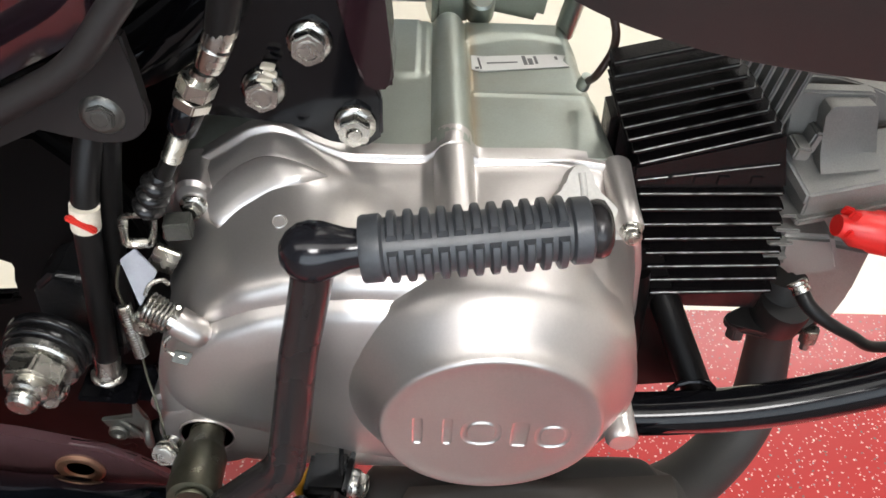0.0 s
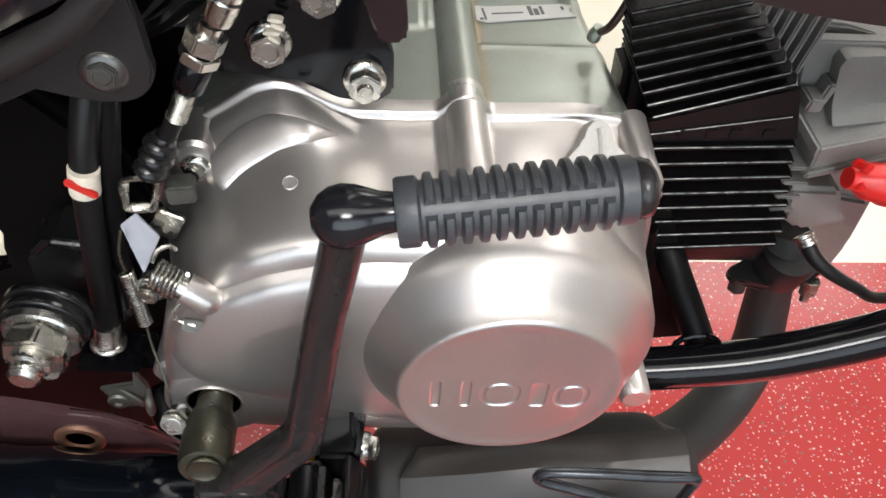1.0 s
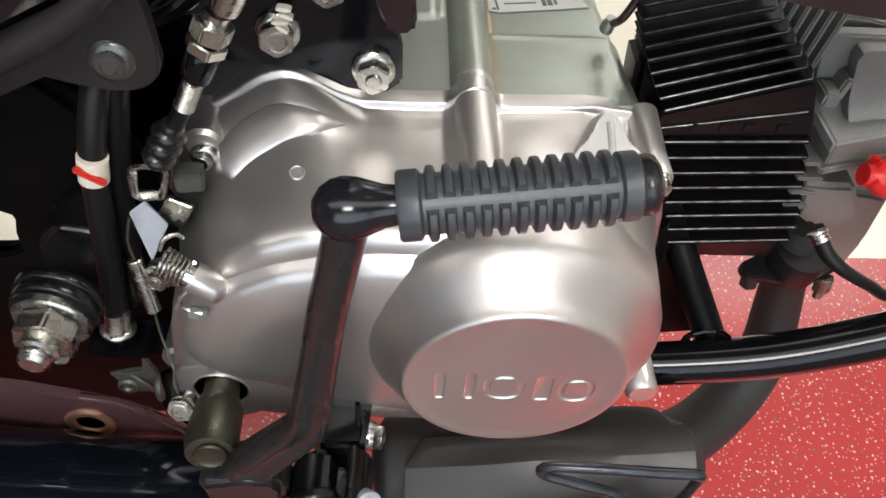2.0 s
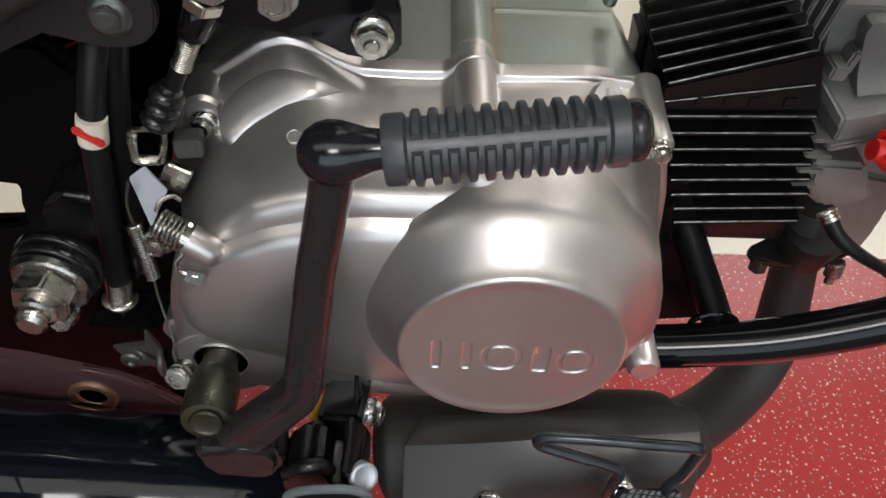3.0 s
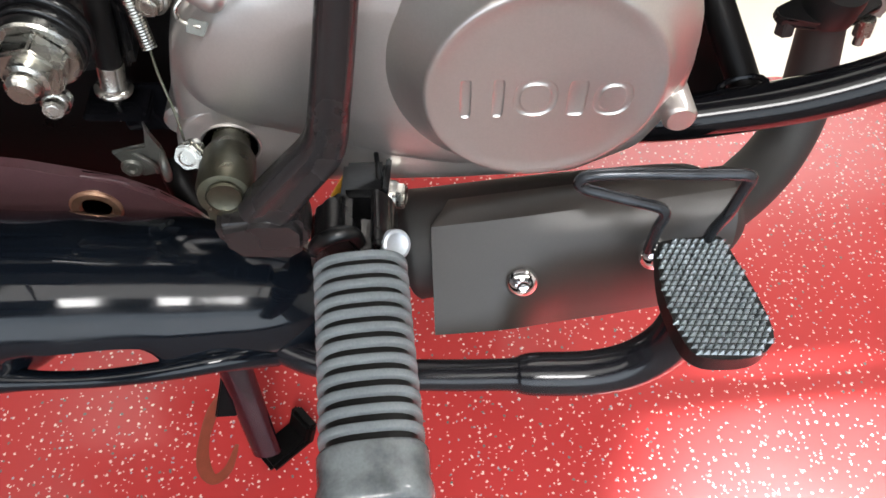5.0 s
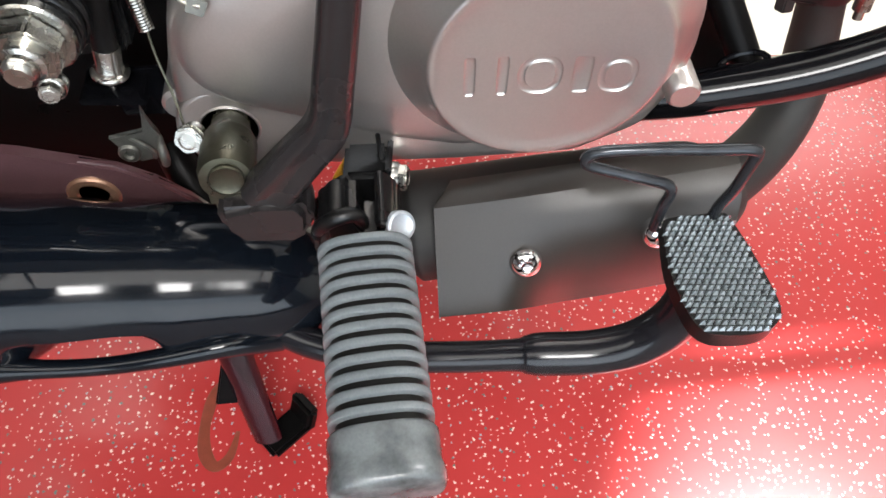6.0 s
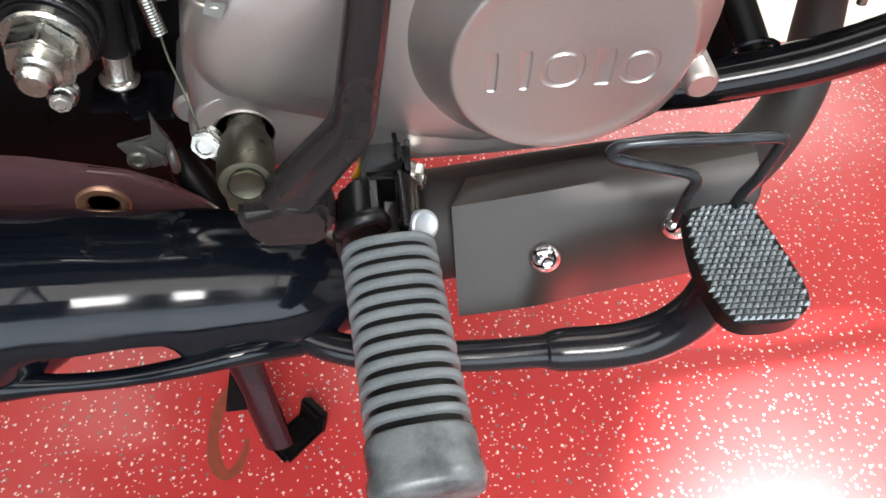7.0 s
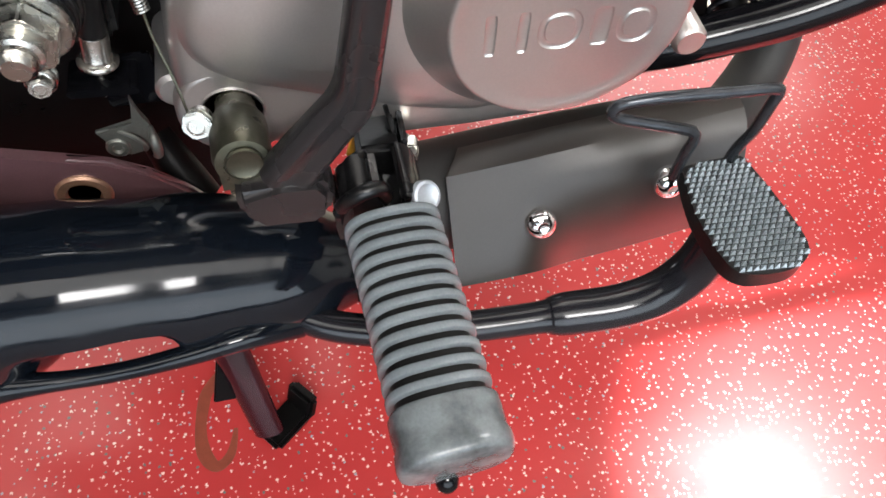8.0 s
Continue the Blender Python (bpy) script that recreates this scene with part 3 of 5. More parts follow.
for cx, cz, a, b, power, stroke in MARKS:
    bm = bm_new()
    tiers = [(0.0, 0.0), (0.00055, 0.0006), (0.0008, 0.0007)]
    if stroke:
        tiers += [(stroke - 0.0008, 0.0007), (stroke - 0.00055, 0.0006), (stroke, 0.0)]
    rings = [[bm.verts.new((x, FLAT + deep, z)) for x, z in rounded(cx, cz, a - inset, b - inset, power)] for inset, deep in tiers]
    for p, q in zip(rings, rings[1:]):
        for k in range(len(p)):
            bm.faces.new((p[k], p[(k + 1) % len(p)], q[(k + 1) % len(p)], q[k]))
    bm.faces.new(rings[-1])
    part("sunk_mark", bm, SILVER, cover, "plain shape sunk in place of a maker's mark", smooth=35)

# crankcase top behind the joint


def case_height(x, y):
    z = 0.4574
    z += max(0.0, 0.0098 ** 2 - (x - 0.0125) ** 2) ** 0.5 * (1 if y < 0.41 else max(0, 1 - (y - 0.41) / 0.01))
    if x > 0.024:
        z += 0.0014 * math.exp(-((y - 0.3415) / 0.0012) ** 2) - 0.0010 / (1 + math.exp((0.3430 - y) / 0.0008))
        z += 0.0022 / (1 + math.exp((0.3925 + 0.010 * math.sin((x - 0.02) * 40) - y) / 0.001))
    if x < 0.0:
        z += 0.0018 / (1 + math.exp((0.355 + 3.0 * (x + 0.012) ** 2 * 8 - y) / 0.001)) * (1 if x < -0.006 else 0.5)
    z -= max(0.0, x - 0.084) ** 2 * 90
    z -= max(0.0, y - 0.415) * 0.6
    return z


bm = bm_new()
xs, ys = np.linspace(-0.085, 0.0965, 130), np.linspace(0.2890, 0.470, 92)
grid = [[bm.verts.new((x - 0.095 * max(0, x) * (y - 0.2890) / 0.1, y, case_height(x, y))) for y in ys] for x in xs]
for i in range(len(xs) - 1):
    for j in range(len(ys) - 1):
        bm.faces.new((grid[i][j], grid[i + 1][j], grid[i + 1][j + 1], grid[i][j + 1]))
edge = [grid[i][0] for i in range(len(xs))] + [grid[-1][j] for j in range(1, len(ys))] + [grid[i][-1] for i in range(len(xs) - 2, -1, -1)] + [grid[0][j] for j in range(len(ys) - 2, 0, -1)]
low = [bm.verts.new((v.co.x * 1.0, v.co.y, 0.275)) for v in edge]
for k in range(len(edge)):
    q = (k + 1) % len(edge)
    bm.faces.new((edge[k], edge[q], low[q], low[k]))
bm.faces.new(low)
case = part("crankcase", bm, CAST, bike, "bare cast aluminium crankcase with ribs on its top")
bm = bm_new()
hump = [V((x, 0, z)) for x, z in FLANGE if x < -0.030 and z > 0.42]
hump = glide(hump, 6)
rows = [[bm.verts.new((q.x + dx, y, q.z + dz)) for q in hump] for y, dx, dz in ((0.2880, 0, -0.0012), (0.2935, 0, 0.0), (0.300, 0.0, 0.0012), (0.318, 0.0, 0.0005), (0.345, 0.0, -0.004), (0.345, 0.0, -0.03))]
for a, b in zip(rows, rows[1:]):
    for k in range(len(a) - 1):
        bm.faces.new((a[k], a[k + 1], b[k + 1], b[k]))
part("case_flank", bm, CAST, case, "cast flank of the case behind the joint")
# lug stubs at the back of the case top
bm = bm_new()
lathe(bm, [(0, 0), (0.0085, 0), (0.0085, 0.018), (0.007, 0.0195), (0, 0.0195)], (0.030, 0.432, 0.456), (0, -0.55, 0.8), 24)
part("lug", bm, CAST, case)
bm = bm_new()
block(bm, (0.022, 0.030, 0.030), pose(0.010, 0.440, 0.462, 0, 0, 10), 0.004)
block(bm, (0.040, 0.022, 0.026), pose(0.052, 0.446, 0.464, 0, 8, -6), 0.005)
part("rear_housing", bm, CAST, case)
bm = bm_new()
lathe(bm, [(0, 0), (0.006, 0), (0.006, 0.03), (0.004, 0.032), (0, 0.032)], (0.080, 0.418, 0.452), (0.1, -0.3, 1), 20)
part("rear_housing", bm, CAST, case)
bm = bm_new()
lathe(bm, [(0, 0), (0.018, 0), (0.0225, 0.003), (0.0225, 0.030), (0.0240, 0.031), (0.0240, 0.036), (0.0225, 0.037), (0.0225, 0.085), (0.019, 0.090), (0.010, 0.091), (0.010, 0.100), (0, 0.100)], (-0.030, 0.466, 0.4700), (1, 0, 0), 36)
part("starter_motor", bm, GALV, case, "bright cast starter motor housing")
# foil label
bm = bm_new()
prism(bm, [(0.0235, 0.3715), (0.0290, 0.3695), (0.070, 0.3765), (0.0775, 0.3775), (0.0740, 0.3835), (0.0765, 0.3890), (0.070, 0.3900), (0.030, 0.3850), (0.0235, 0.3860)], Matrix.Translation((0, -0.0060, 0.4566)), 0.0006, 0.0002)
foil = part("foil_label", bm, LABEL, case, "white foil label with unreadable print")
for x0, x1, y0, y1 in ((0.0275, 0.0285, 0.372, 0.383), (0.0255, 0.0275, 0.372, 0.3735), (0.052, 0.054, 0.3775, 0.3865), (0.055, 0.0575, 0.378, 0.384), (0.0585, 0.060, 0.379, 0.3865), (0.032, 0.049, 0.3785, 0.3793), (0.070, 0.0715, 0.384, 0.387)):
    bm = bm_new()
    block(bm, (x1 - x0, y1 - y0, 0.0003), pose((x0 + x1) / 2, (y0 + y1) / 2 - 0.0060, 0.45735, 0, 0, 7), 0)
    part("print_bar", bm, INK, case)

# oil filler cap with its rounded finger grip
bm = bm_new()
facing = V((0.0, -0.75, 0.66)).normalized()
wing = glide([(-0.0180, -0.0330, 0), (-0.0168, -0.0235, 0), (-0.0125, -0.0160, 0), (-0.0072, -0.0100, 0), (-0.0046, -0.0032, 0), (0.0, 0.0, 0), (0.0046, -0.0032, 0), (0.0074, -0.0105, 0), (0.0130, -0.0155, 0), (0.0180, -0.0215, 0), (0.0200, -0.0330, 0)], 4)
prism(bm, [(q.x, q.y) for q in wing][::-1], turn_to(V((0.0685, 0.2680, 0.4700)) - facing * 0.014, facing), 0.014, 0.0014, 3)
sweep(bm, [V((0.0685, 0.2680, 0.4700)) + facing * h + V((x, 0.66 * u, 0.75 * u)) for h, x, u in ((0.0, 0.0003, -0.004), (0.0006, 0.0012, -0.010), (0.0, 0.0022, -0.017))], 0.0016, 8, 3)
part("oil_filler_cap", bm, CAPGREY, bike, "pale grey oil filler cap with a finger grip")

# bolts on the rim
for at, ax, fl, ac in (((-0.1060, 0.2675, 0.4398), (0, -1, 0.05), 0.0066, 0.0085), ((0.0905, 0.2462, 0.4510), (0, -1, 0), 0.0052, 0.0075)):
    bm = bm_new()
    flange_bolt(bm, at, ax, fl, ac, 0.005, 15)
    part("cover_bolt", bm, ZINC, cover, "zinc plated flange bolt")

# ---- cylinder with cooling fins, and its head ----
bm = bm_new()
prism(bm, [(0.098, 0.360), (0.185, 0.366), (0.174, 0.455), (0.144, 0.474), (0.092, 0.462)], face_y(0.345), 0.027, 0.004)
block(bm, (0.100, 0.075, 0.038), pose(0.155, 0.345, 0.350, 0, 0, 0), 0.004)
cylinder = part("cylinder", bm, FINBLACK, bike, "black painted finned cylinder barrel")


def fin(x0, x1, za, zb, y0, y1, thick=0.0022):
    """One horizontal cooling fin from x0 to x1, its front edge rising from za to zb."""
    bm = bm_new()
    thick *= 1.3
    slope = math.atan2(zb - za, x1 - x0)
    length = math.hypot(x1 - x0, zb - za)
    m = Matrix.Translation((x0, 0, za)) @ Matrix.Rotation(-slope, 4, "Y")
    prism(bm, [(0, y0), (length * 0.985, y0), (length, y0 + 0.006), (length, y1), (0, y1)], m @ Matrix.Translation((0, 0, -thick / 2)), thick, 0.0012, 3)
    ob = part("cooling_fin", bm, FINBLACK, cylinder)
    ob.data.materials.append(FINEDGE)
    # wear plus a painted glint: pale colour only on bevels facing up and forward
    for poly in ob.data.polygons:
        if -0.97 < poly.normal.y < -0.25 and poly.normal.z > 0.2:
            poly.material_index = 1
    return ob


# side fins, then the fanned upper fins
for k in range(8):
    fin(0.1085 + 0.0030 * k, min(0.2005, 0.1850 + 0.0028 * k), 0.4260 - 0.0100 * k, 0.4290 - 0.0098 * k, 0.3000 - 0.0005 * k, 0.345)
for k in range(9):
    x0, x1, low = 0.1055 - 0.0046 * k + 0.00022 * k * k, 0.1720 - 0.0050 * k, 0.4440 + 0.0067 * k
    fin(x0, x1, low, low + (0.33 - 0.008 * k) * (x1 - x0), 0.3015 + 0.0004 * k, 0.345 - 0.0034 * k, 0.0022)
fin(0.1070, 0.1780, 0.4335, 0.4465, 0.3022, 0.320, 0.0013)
# smooth band with cast marks between the two sets
bm = bm_new()
prism(bm, [(0.1060, 0.4270), (0.1855, 0.4300), (0.1740, 0.4640), (0.1040, 0.4420)], face_y(0.332), 0.0285, 0.0015)
part("cast_band", bm, FINBLACK, cylinder)
for x in (0.125, 0.139, 0.151, 0.168):
    bm = bm_new()
    block(bm, (0.006, 0.0012, 0.0055), pose(x, 0.3033, 0.4345 + 0.02 * (x - 0.12)), 0.0004)
    part("cast_mark", bm, FINBLACK, cylinder)

bm = bm_new()
prism(bm, [(0.172, 0.385), (0.290, 0.352), (0.300, 0.450), (0.200, 0.452), (0.172, 0.452), (0.182, 0.430)], face_y(0.400), 0.065, 0.004)
head = part("cylinder_head", bm, HEADCAST, bike, "grey sand cast cylinder head")
bm = bm_new()
prism(bm, [(0.1870, 0.430), (0.1850, 0.452), (0.1822, 0.4700), (0.1838, 0.4745), (0.1880, 0.4768), (0.1940, 0.4785), (0.2050, 0.4775), (0.2220, 0.4725), (0.2450, 0.4650), (0.2500, 0.430)], face_y(0.3540), 0.018, 0.0016)
part("rocker_wall", bm, HEADCAST, head, "tall cast wall of the head")
bm = bm_new()
prism(bm, [(0.1870, 0.430), (0.1845, 0.4500), (0.1796, 0.4690), (0.1800, 0.4730), (0.1815, 0.4758), (0.1850, 0.4772), (0.2185, 0.4772), (0.2212, 0.4755), (0.2255, 0.4600), (0.2300, 0.430)], face_y(0.3300), 0.008, 0.0012, 3)
part("rocker_wall", bm, HEADCAST, head, "tall cast wall of the head")
# raised tab that runs down into the ledge with a curved foot
bm = bm_new()
TAB = [(0.3130, 0.4745, 0.1975, 0.2165), (0.3126, 0.4730, 0.1952, 0.2182), (0.3125, 0.4690, 0.1940, 0.2195), (0.3124, 0.4580, 0.1966, 0.2236), (0.3118, 0.4480, 0.1990, 0.2272), (0.3100, 0.4440, 0.1998, 0.2282), (0.3072, 0.4412, 0.2000, 0.2284), (0.3045, 0.4396, 0.2000, 0.2284)]
front = [[bm.verts.new((x0 + (x1 - x0) * k / 6, y, z + (0.0045 * k / 6 if y < 0.3110 else 0.0012 * k / 6))) for k in range(7)] for y, z, x0, x1 in TAB]
back = [[bm.verts.new((x0 + (x1 - x0) * k / 6, 0.3235, z)) for k in range(7)] for y, z, x0, x1 in TAB]
for grid, other in ((front, back), (back, front)):
    for a, b in zip(grid, grid[1:]):
        for k in range(6):
            bm.faces.new((a[k], a[k + 1], b[k + 1], b[k]))
for k in range(6):
    bm.faces.new((front[0][k], front[0][k + 1], back[0][k + 1], back[0][k]))
    bm.faces.new((front[-1][k], front[-1][k + 1], back[-1][k + 1], back[-1][k]))
for k in (0, 6):
    for j in range(len(TAB) - 1):
        bm.faces.new((front[j][k], front[j + 1][k], back[j + 1][k], back[j][k]))
bmesh.ops.bevel(bm, geom=[e for e in bm.edges if e.calc_face_angle(0) > 1.0], offset=0.0009, segments=2, affect="EDGES")
part("rocker_cap", bm, HEADCAST, head, "smooth raised tab on the head wall")


def slab(bm, corners, thick, bevel):
    """A cast slab under four top corners, its underside a little smaller."""
    mine = bmesh.new()
    top = [mine.verts.new(q) for q in corners]
    low = [mine.verts.new(V(q) + V((0.0006, 0.0008, -thick))) for q in corners]
    mine.faces.new(top)
    mine.faces.new(low[::-1])
    for k in range(4):
        mine.faces.new((top[k], low[k], low[(k + 1) % 4], top[(k + 1) % 4]))
    bmesh.ops.bevel(mine, geom=list(mine.edges), offset=bevel, segments=3, affect="EDGES")
    me = bpy.data.meshes.new("scratch")
    mine.to_mesh(me)
    mine.free()
    bm.from_mesh(me)
    bpy.data.meshes.remove(me)


bm = bm_new()
slab(bm, [(0.1945, 0.2975, 0.4310), (0.2500, 0.2975, 0.4480), (0.2500, 0.3300, 0.4560), (0.1850, 0.3260, 0.4415)], 0.0085, 0.0013)
for x in (0.2040, 0.2075, 0.2115, 0.2160):
    block(bm, (0.0016, 0.0016, 0.0008), pose(x, 0.3015, 0.4352 + 0.30 * (x - 0.2040), 8, -17, 0), 0.0003)
part("head_ledge", bm, HEADCAST, head, "sloping cast ledge of the head")
bm = bm_new()
slab(bm, [(0.1975, 0.3010, 0.4230), (0.2500, 0.3010, 0.4400), (0.2500, 0.3300, 0.4400), (0.1950, 0.3300, 0.4230)], 0.0100, 0.0010)
slab(bm, [(0.1960, 0.2990, 0.4125), (0.2500, 0.2990, 0.4290), (0.2500, 0.3300, 0.4290), (0.1930, 0.3300, 0.4125)], 0.0050, 0.0012)
part("head_ledge", bm, HEADCAST, head)
bm = bm_new()
block(bm, (0.0085, 0.014, 0.0075), pose(0.1875, 0.3130, 0.4500, 0, 6, 0), 0.0012)
block(bm, (0.0050, 0.012, 0.0130), pose(0.1945, 0.3175, 0.4530, 0, 10, 0), 0.0012)
part("head_lug", bm, HEADCAST, head)
bm = bm_new()
prism(bm, [(0.1960, 0.3960), (0.2260, 0.3945), (0.2400, 0.3680), (0.2140, 0.3620), (0.2010, 0.3720)], face_y(0.3300), 0.0240, 0.003, 3)
prism(bm, [(0.2280, 0.3700), (0.2760, 0.3600), (0.2790, 0.3160), (0.2760, 0.2900), (0.2620, 0.2930), (0.2360, 0.3280)], face_y(0.3650), 0.0300, 0.005, 3)
part("plug_boss", bm, HEADCAST, head)
for k in range(6):
    bm = bm_new()
    block(bm, (0.0026, 0.05, 0.040), pose(0.150 + 0.0062 * k, 0.345, 0.482 - 0.0015 * k, 0, 8, 0), 0.0008)
    part("head_fin", bm, HEADCAST, head)
for k in range(4):
    bm = bm_new()
    block(bm, (0.014, 0.03, 0.0024), pose(0.1960, 0.318, 0.4120 - 0.0105 * k, 0, 0, 0), 0.0008)
    part("head_fin", bm, HEADCAST, head)

# spark plug cap and lead
bm = bm_new()
lathe(bm, [(0.0045, 0.0), (0.0055, 0.0), (0.006, 0.005), (0.0095, 0.010), (0.0100, 0.018), (0.0112, 0.021), (0.0120, 0.050), (0.0125, 0.090), (0, 0.092)], (0.2065, 0.284, 0.4240), (0.985, -0.02, -0.17), 28)
for a in (0.6, 1.9, 3.4):
    block(bm, (0.006, 0.0025, 0.005), pose(0.212, 0.284 + 0.006 * math.cos(a), 0.4250 + 0.0075 * math.sin(a), 0, 20, 0), 0.0008)
part("spark_plug_cap", bm, REDPLASTIC, bike, "bright red rubber spark plug cap")
bm = bm_new()
lathe(bm, [(0, 0), (0.0053, 0), (0.0057, 0.0010), (0.0053, 0.0025), (0.0046, 0.0030), (0.0046, 0.0044), (0.0051, 0.0049), (0.0051, 0.0066), (0, 0.0066)], (0.2045, 0.2890, 0.3775), (0.45, -0.72, -0.52), 28)
sensor = part("sensor_collar", bm, ZINC, bike, "zinc collar of the sensor lead")
bm = bm_new()
sweep(bm, [(0.2075, 0.2840, 0.3735), (0.2110, 0.2785, 0.3695), (0.2200, 0.2730, 0.3640), (0.2380, 0.2710, 0.3540), (0.2600, 0.2720, 0.3435), (0.320, 0.290, 0.338)], [0.0044, 0.0042, 0.0038, 0.0034, 0.0033, 0.0033], 14, 6)
part("sensor_lead", bm, BOOT, sensor, "thick black rubber lead")
bm = bm_new()
sweep(bm, [(0.0795, 0.330, 0.474), (0.0805, 0.320, 0.4835), (0.0858, 0.322, 0.4940), (0.0862, 0.322, 0.5030), (0.0840, 0.324, 0.5110), (0.078, 0.332, 0.530)], 0.0020, 10, 5)
wire = part("breather_wire", bm, BROWNWIRE, bike, "thin dark brown wire")
bm = bm_new()
lathe(bm, [(0, 0), (0.0034, 0), (0.0034, 0.004), (0.0026, 0.005), (0.0026, 0.008), (0, 0.009)], (0.0785, 0.337, 0.466), (0.1, -0.3, 1), 16)
part("wire_plug", bm, CAST, wire, "small grey plug on the case")

# ---- exhaust ----
bm = bm_new()
sweep(bm, [(0.2170, 0.318, 0.352), (0.2180, 0.312, 0.322), (0.2222, 0.305, 0.286), (0.2205, 0.292, 0.258), (0.2020, 0.272, 0.236), (0.1680, 0.246, 0.232), (0.130, 0.224, 0.246)], [0.0130, 0.0130, 0.0146, 0.0162, 0.0180, 0.0190, 0.0200], 28, 7)
pipe = part("exhaust_pipe", bm, PIPEBLACK, bike, "matt black exhaust pipe bending under the engine")
bm = bm_new()
sweep(bm, [(0.150, 0.2160, 0.2640), (0.138, 0.2125, 0.2640), (0.122, 0.2110, 0.2640), (0.060, 0.2100, 0.2610), (-0.010, 0.2100, 0.2540), (-0.024, 0.2100, 0.2525), (-0.030, 0.2100, 0.2515)], [0.018, 0.0255, 0.0305, 0.0310, 0.0305, 0.0295, 0.0180], 32, 5)
part("pre_silencer", bm, PIPEBLACK, pipe, "matt black pre-silencer drum behind the heat shield")
bm = bm_new()
ears = [(0.0060 * math.cos(a) + 0.0265, 0.0060 * math.sin(a)) for a in np.linspace(-1.2, 1.2, 7)] + [(0.0165 * math.cos(a), 0.0150 * math.sin(a)) for a in np.linspace(0.75, 2.40, 9)]
ears += [(-x, -y) for x, y in ears]
prism(bm, ears, pose(0.2165, 0.3090, 0.3215, 8, 0, 8), 0.0060, 0.0018)
lathe(bm, [(0.0160, 0.0), (0.0160, 0.014), (0.0150, 0.018)], (0.2165, 0.3090, 0.3235), (0.05, -0.15, 1), 28)
part("exhaust_flange", bm, BOOT, pipe, "black two bolt exhaust flange")
for at, l in (((0.2385, 0.3030, 0.3225), 0.017), ((0.1925, 0.3040, 0.3245), 0.012)):
    bm = bm_new()
    prism(bm, hexagon(0.010), turn_to(at, (0.05, -0.12, -1), 20), 0.011, 0.0006)
    lathe(bm, [(0, 0), (0.003, 0), (0.003, l), (0, l)], at, (0.05, -0.12, -1), 14)
    part("flange_nut", bm, ZINC if l > 0.015 else PIPEBLACK, pipe, "zinc acorn nut under the exhaust flange")

def blend(v, a, b):
    t = min(1.0, max(0.0, (v - a) / (b - a)))
    return t * t * (3 - 2 * t)


# heat shield: a folded sheet along the drum
bm = bm_new()
PROFILE = [(0.2080, 0.2925), (0.2000, 0.2940), (0.1925, 0.2930), (0.1860, 0.2890), (0.1800, 0.2820), (0.1755, 0.2720), (0.1730, 0.2590), (0.1720, 0.2440), (0.1725, 0.2300), (0.1735, 0.2165)]
CREASE = [(0.2080, 0.2925), (0.1990, 0.2950), (0.1905, 0.2950), (0.1860, 0.2890), (0.1815, 0.2838), (0.1765, 0.2775), (0.1710, 0.2710), (0.1655, 0.2640), (0.1600, 0.2570), (0.1540, 0.2495)]
COLS = 26
outer, inner = [], []
for i in range(COLS):
    u = i / (COLS - 1)
    row_o, row_i = [], []
    for j, (y, z) in enumerate(PROFILE):
        v = j / (len(PROFILE) - 1)
        x0, x1 = -0.0145, 0.135
        if j == 0:
            x0 += 0.010
        elif j == 1:
            x0 += 0.006
        x = x0 + (x1 - x0) * u
        rise = 0.13 * x * (1 - v) + v * (x * x + 0.05 * x)
        sharp = 1 - blend(x, 0.018, 0.064)
        y, z = y + (CREASE[j][0] - y) * sharp, z + (CREASE[j][1] - z) * sharp
        row_o.append(bm.verts.new((x, y, z + rise)))
        row_i.append(bm.verts.new((x, y + 0.0014, z + rise - 0.0006)))
    outer.append(row_o)
    inner.append(row_i)
for i in range(COLS - 1):
    for j in range(len(PROFILE) - 1):
        bm.faces.new((outer[i][j], outer[i + 1][j], outer[i + 1][j + 1], outer[i][j + 1]))
        bm.faces.new((inner[i][j], inner[i][j + 1], inner[i + 1][j + 1], inner[i + 1][j]))
    for j in (0, len(PROFILE) - 1):
        bm.faces.new((outer[i][j], inner[i][j], inner[i + 1][j], outer[i + 1][j]))
for i in (0, COLS - 1):
    for j in range(len(PROFILE) - 1):
        bm.faces.new((outer[i][j], outer[i][j + 1], inner[i][j + 1], inner[i][j]))
shield = part("heat_shield", bm, SHIELDBLACK, bike, "matt black folded sheet metal heat shield", smooth=24)
for at, up in (((0.0305, 0.1705, 0.2710), 0.5), ((0.0965, 0.1735, 0.2850), 0.2)):
    bm = bm_new()
    lathe(bm, [(0.0086, -0.006), (0.0086, 0.0006), (0.0082, 0.0022), (0.0070, 0.0040), (0.0052, 0.0053), (0.0032, 0.0060), (0.0026, 0.0056), (0.0012, 0.0054), (0, 0.0054)], at, (0, -0.97, up), 28)
    part("dome_screw", bm, CHROME, shield, "chrome dome head screw")

